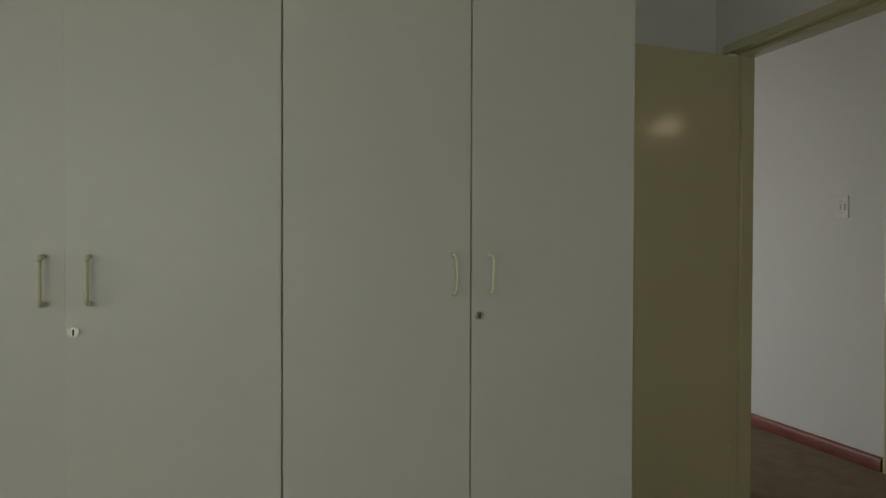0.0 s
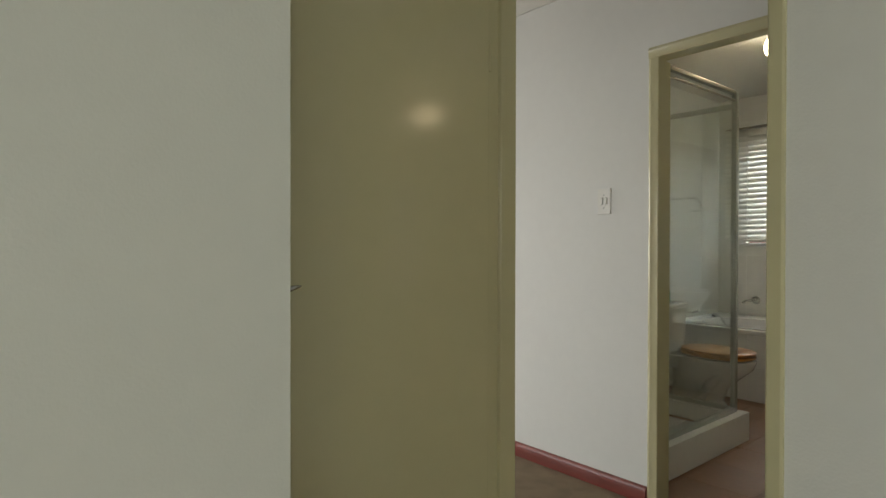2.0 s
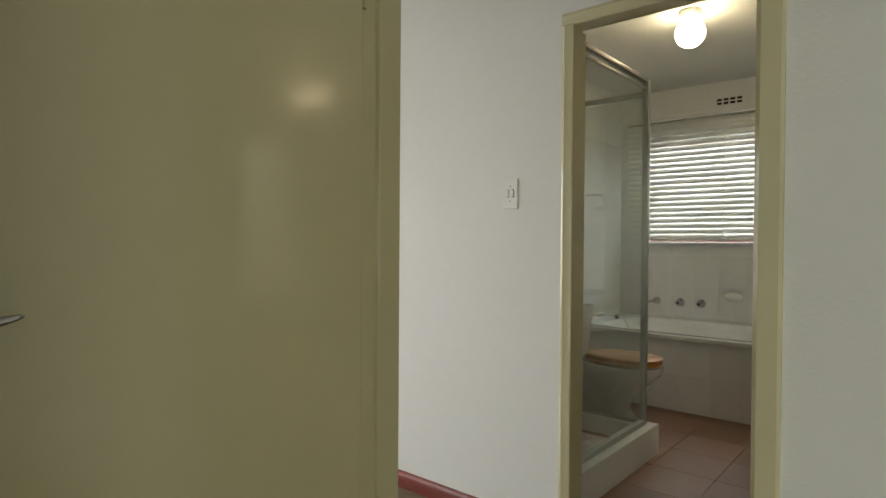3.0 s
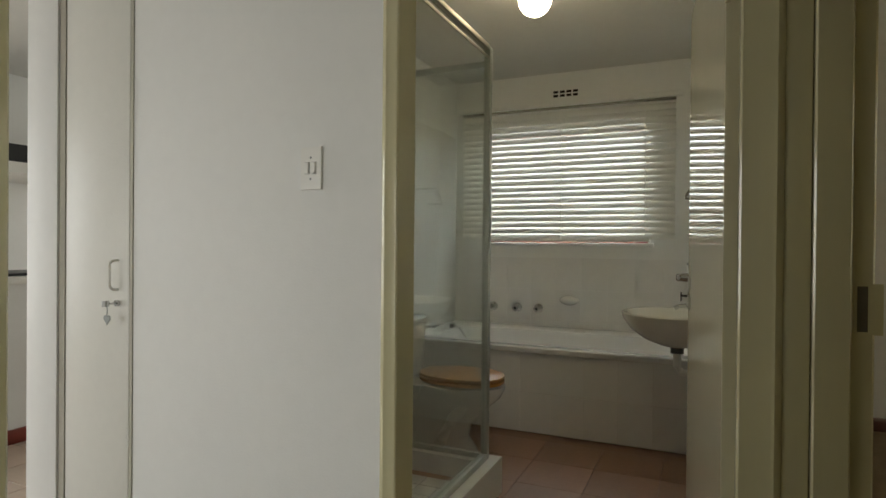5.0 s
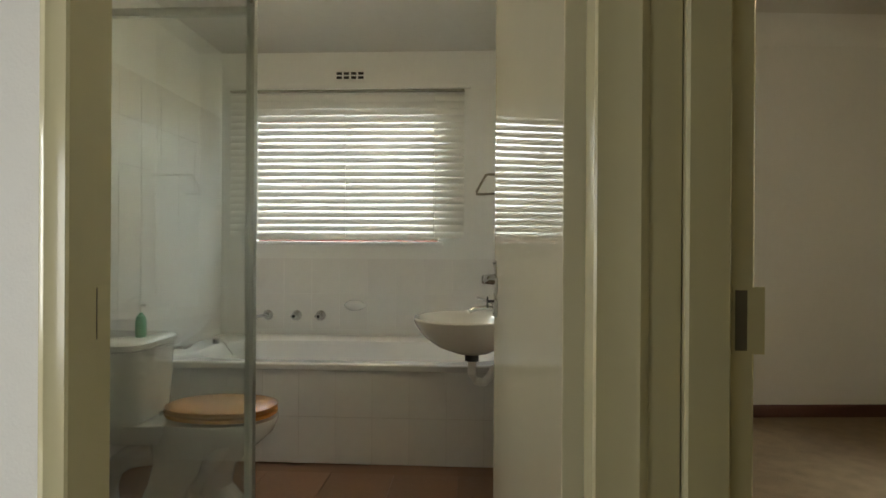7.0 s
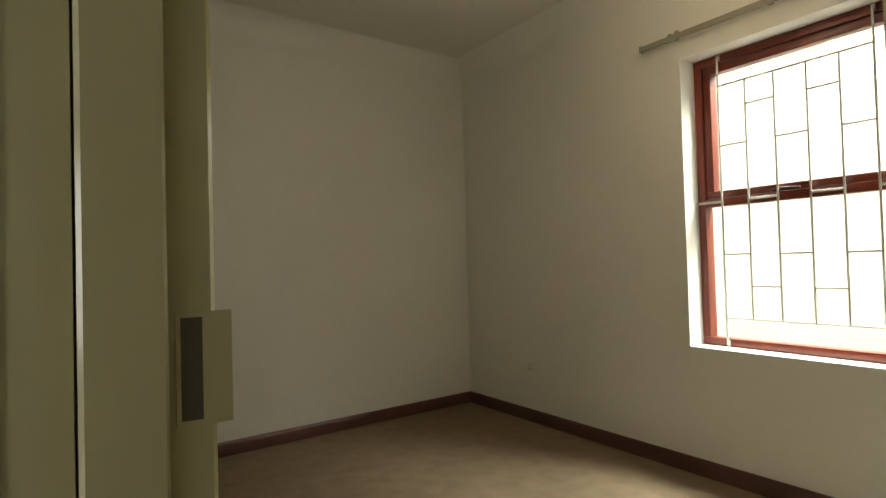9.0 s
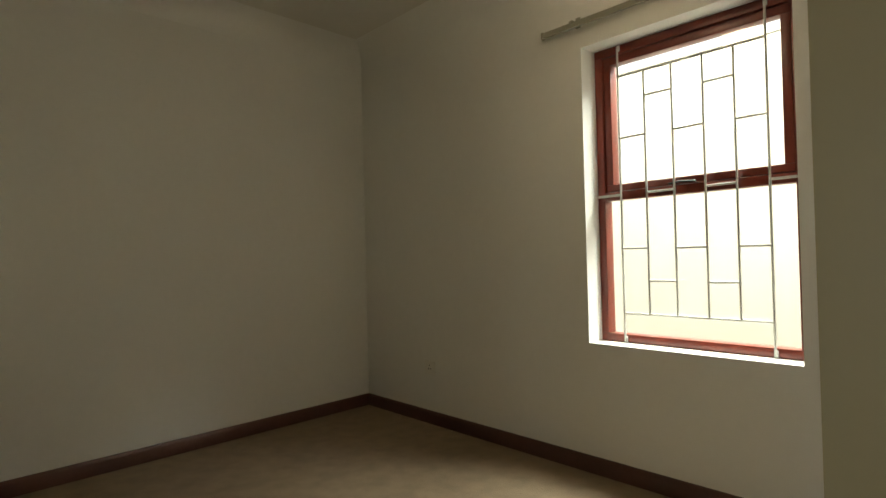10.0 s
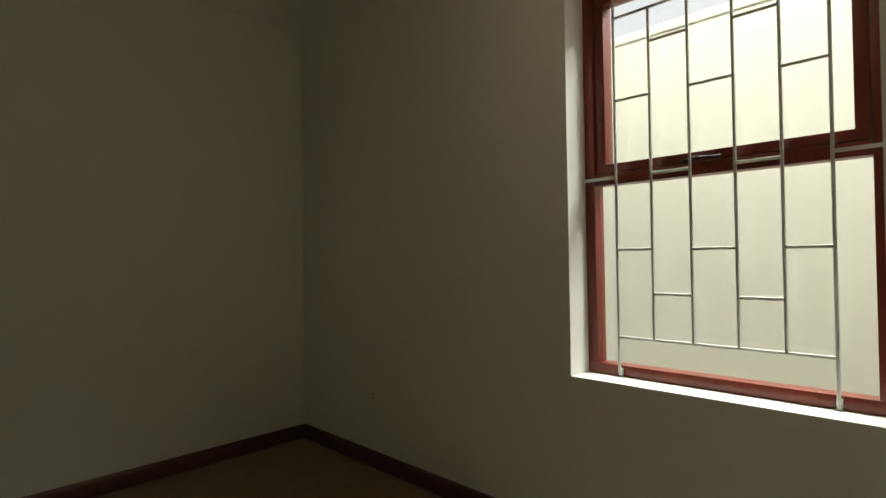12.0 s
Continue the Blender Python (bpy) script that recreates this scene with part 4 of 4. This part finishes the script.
part("rail", box((2.98, -1.885, 2.293), (4.385, -1.868, 2.322), 0.003), M_RAIL, rl)
part("end_stop", box((4.385, -1.888, 2.288), (4.397, -1.865, 2.326), 0.003), M_RAIL, rl)
for x in (4.20, 3.70, 3.15):
    part("bracket", boxes(((x - 0.014, YS - 0.0, 2.305), (x + 0.014, YS + 0.004, 2.36)), ((x - 0.010, YS + 0.004, 2.318), (x + 0.010, -1.86, 2.328)), bevel=0.001), M_RAIL, rl)

it = thing("wall_cradle", (2.925, YS, 1.19), "white plastic rounded wall-mounted handset cradle", "wall fitting")


def rrect(cx, cz, hw, hh, y, p=7):
    return [Vector((q.x, y, q.y)) for q in ring(cx, cz, 0, hw, hh, p, 40)]


part("shell", loft([rrect(2.925, 1.19, 0.07, 0.118, YS + 0.0005), rrect(2.925, 1.19, 0.07, 0.118, YS + 0.02), rrect(2.925, 1.19, 0.062, 0.11, YS + 0.03), rrect(2.925, 1.19, 0.042, 0.068, YS + 0.031), rrect(2.925, 1.19, 0.039, 0.065, YS + 0.020)], cap_a=True), M_WPLAS, it)
part("cradle_pad", loft([rrect(2.925, 1.19, 0.033, 0.058, YS + 0.019), rrect(2.925, 1.19, 0.033, 0.058, YS + 0.034), rrect(2.925, 1.19, 0.028, 0.053, YS + 0.038)]), M_WPLAS, it)

# ---- outside: ground, boundary wall
solid("ground", box((-200, -200, -0.5), (200, 200, -0.15)), M_GROUND, "pale paved ground outside", "ground", smooth=0)
bwall = thing("boundary_wall", (3, -4.0, -0.15), "cream plastered boundary wall with a coping", "garden wall")
part("wall", box((-8, -4.22, -0.15), (14, -4.0, 2.706)), M_BOUND, bwall, smooth=0)
part("coping", box((-8, -4.235, 2.706), (14, -3.988, 2.77), 0.006), M_BOUND, bwall)

# ---- kitchen end seen past the hall
kc = thing("kitchen_counter", (3.9, 4.95, 0), "white half-height counter with a pale worktop", "counter")
part("body", box((3.0, 4.70, 0.0), (5.2, 5.25, 0.93)), M_WALL, kc, smooth=0)
part("worktop", box((2.97, 4.66, 0.931), (5.23, 5.29, 0.975), 0.006), M_WPLAS, kc)
part("skirting", box((3.0, 4.682, 0.001), (5.2, 4.699, 0.085), 0.003), M_SKIRT, kc)
hb = thing("hob", (3.8, 5.0, 0.976), "dark glass hob set on the worktop", "hob")
part("hob_glass", box((3.5, 4.75, 0.9755), (4.1, 5.22, 0.992), 0.003), M_DARK, hb)
hd2 = thing("cooker_hood", (3.9, 6.0, 1.7), "steel and black cooker hood on the kitchen wall", "cooker hood")
part("body", box((3.3, 5.45, 1.74), (5.0, 6.199, 1.87), 0.005), M_DARK, hd2)
part("visor", box((3.3, 5.40, 1.66), (5.0, 6.199, 1.739), 0.005), M_WPLAS, hd2)


# ---- tiles
def tile_mesh(w, h, t, axis, material, name="tile"):
    d = [w / 2, w / 2, h / 2]
    d[axis] = t / 2
    b = 0.0006
    bm = box([-v for v in d], d, b, seg=1)
    return finish(bm, name, material, 25)


def tiles(parent, me, places):
    po = ORIGIN[parent.name]
    for p in places:
        o = new("tile", me)
        o.parent = parent
        o.location = Vector(p) - po
        tw = 0.0016
        o.rotation_euler = (random.uniform(-tw, tw), random.uniform(-tw, tw), random.uniform(-tw, tw))


TW, TH, J = 0.2, 0.25, 0.0014
t_x = tile_mesh(TW - J, TH - J, 0.004, 0, M_TILE)
t_y = tile_mesh(TW - J, TH - J, 0.004, 1, M_TILE)
walls = {o.name: o for o in scene.objects if o.name.startswith("wall_")}
# bath front: two rows
t_b = tile_mesh(TW - 0.0016, TH - 0.003, 0.004, 0, M_TILE)
tiles(bath_front, t_b, [(xb + 0.0068, 0.985 + TW * k, 0.128 + TH * r) for k in range(10) for r in range(2)])
ZT = 0.715
tiles(walls["wall_bathroom_window"], t_x, [(XB - 0.0005, 0.99 + TW * k, ZT + TH * r) for k in range(10) for r in range(2)])
tiles(walls["wall_bathroom_end"], t_y, [(XB - 0.11 - TW * k, YN - 0.0005, ZT + TH * r) for k in range(10) for r in range(6)])
tiles(walls["wall_bathroom_end"], t_y, [(XH1 + 0.103 + TW * k, YN - 0.0005, 0.215 + TH * r) for k in range(5) for r in range(8)])
tiles(walls["wall_bathroom_end"], t_y, [(KX + 0.11 + TW * k, YN - 0.0005, 0.215 + TH * r) for k in range(4) for r in range(2)])
tiles(walls["wall_bathroom_bedroom"], t_y, [(XB - 0.11 - TW * k, YR1 + 0.0005, ZT + TH * r) for k in range(9) for r in range(3)])
tiles(walls["wall_hall_bathroom"], t_x, [(XH1 + 0.0005, YN - 0.11 - TW * k, 0.215 + TH * r) for k in range(4) for r in range(8)])
FT = 0.33
t_f = finish(box((-FT / 2 + 0.001, -FT / 2 + 0.001, -0.004), (FT / 2 - 0.001, FT / 2 - 0.001, 0.004), 0.0008, seg=1), "tile", M_BFLOOR, 25)
tiles(floor_bath, t_f, [(3.12 + FT * i, 1.05 + FT * j, -0.0035) for i in range(6) for j in range(3 if i < 3 else 6)])
t_k = finish(box((-FT / 2 + 0.003, -FT / 2 + 0.003, -0.004), (FT / 2 - 0.003, FT / 2 - 0.003, 0.004), 0.0015, seg=1), "tile", M_KFLOOR, 25)
tiles(floor_kit, t_k, [(2.05 + FT * i, 3.49 + FT * j, -0.0035) for i in range(10) for j in range(5)])
MT = 0.098
t_m = finish(box((-0.046, -0.046, -0.004), (0.046, 0.046, 0.004), 0.001, seg=1), "tile", M_TILE, 25)
tiles(tray, t_m, [(XH1 + 0.06 + MT * i, KY + 0.165 + MT * j, 0.0775) for i in range(10) for j in range(9)])
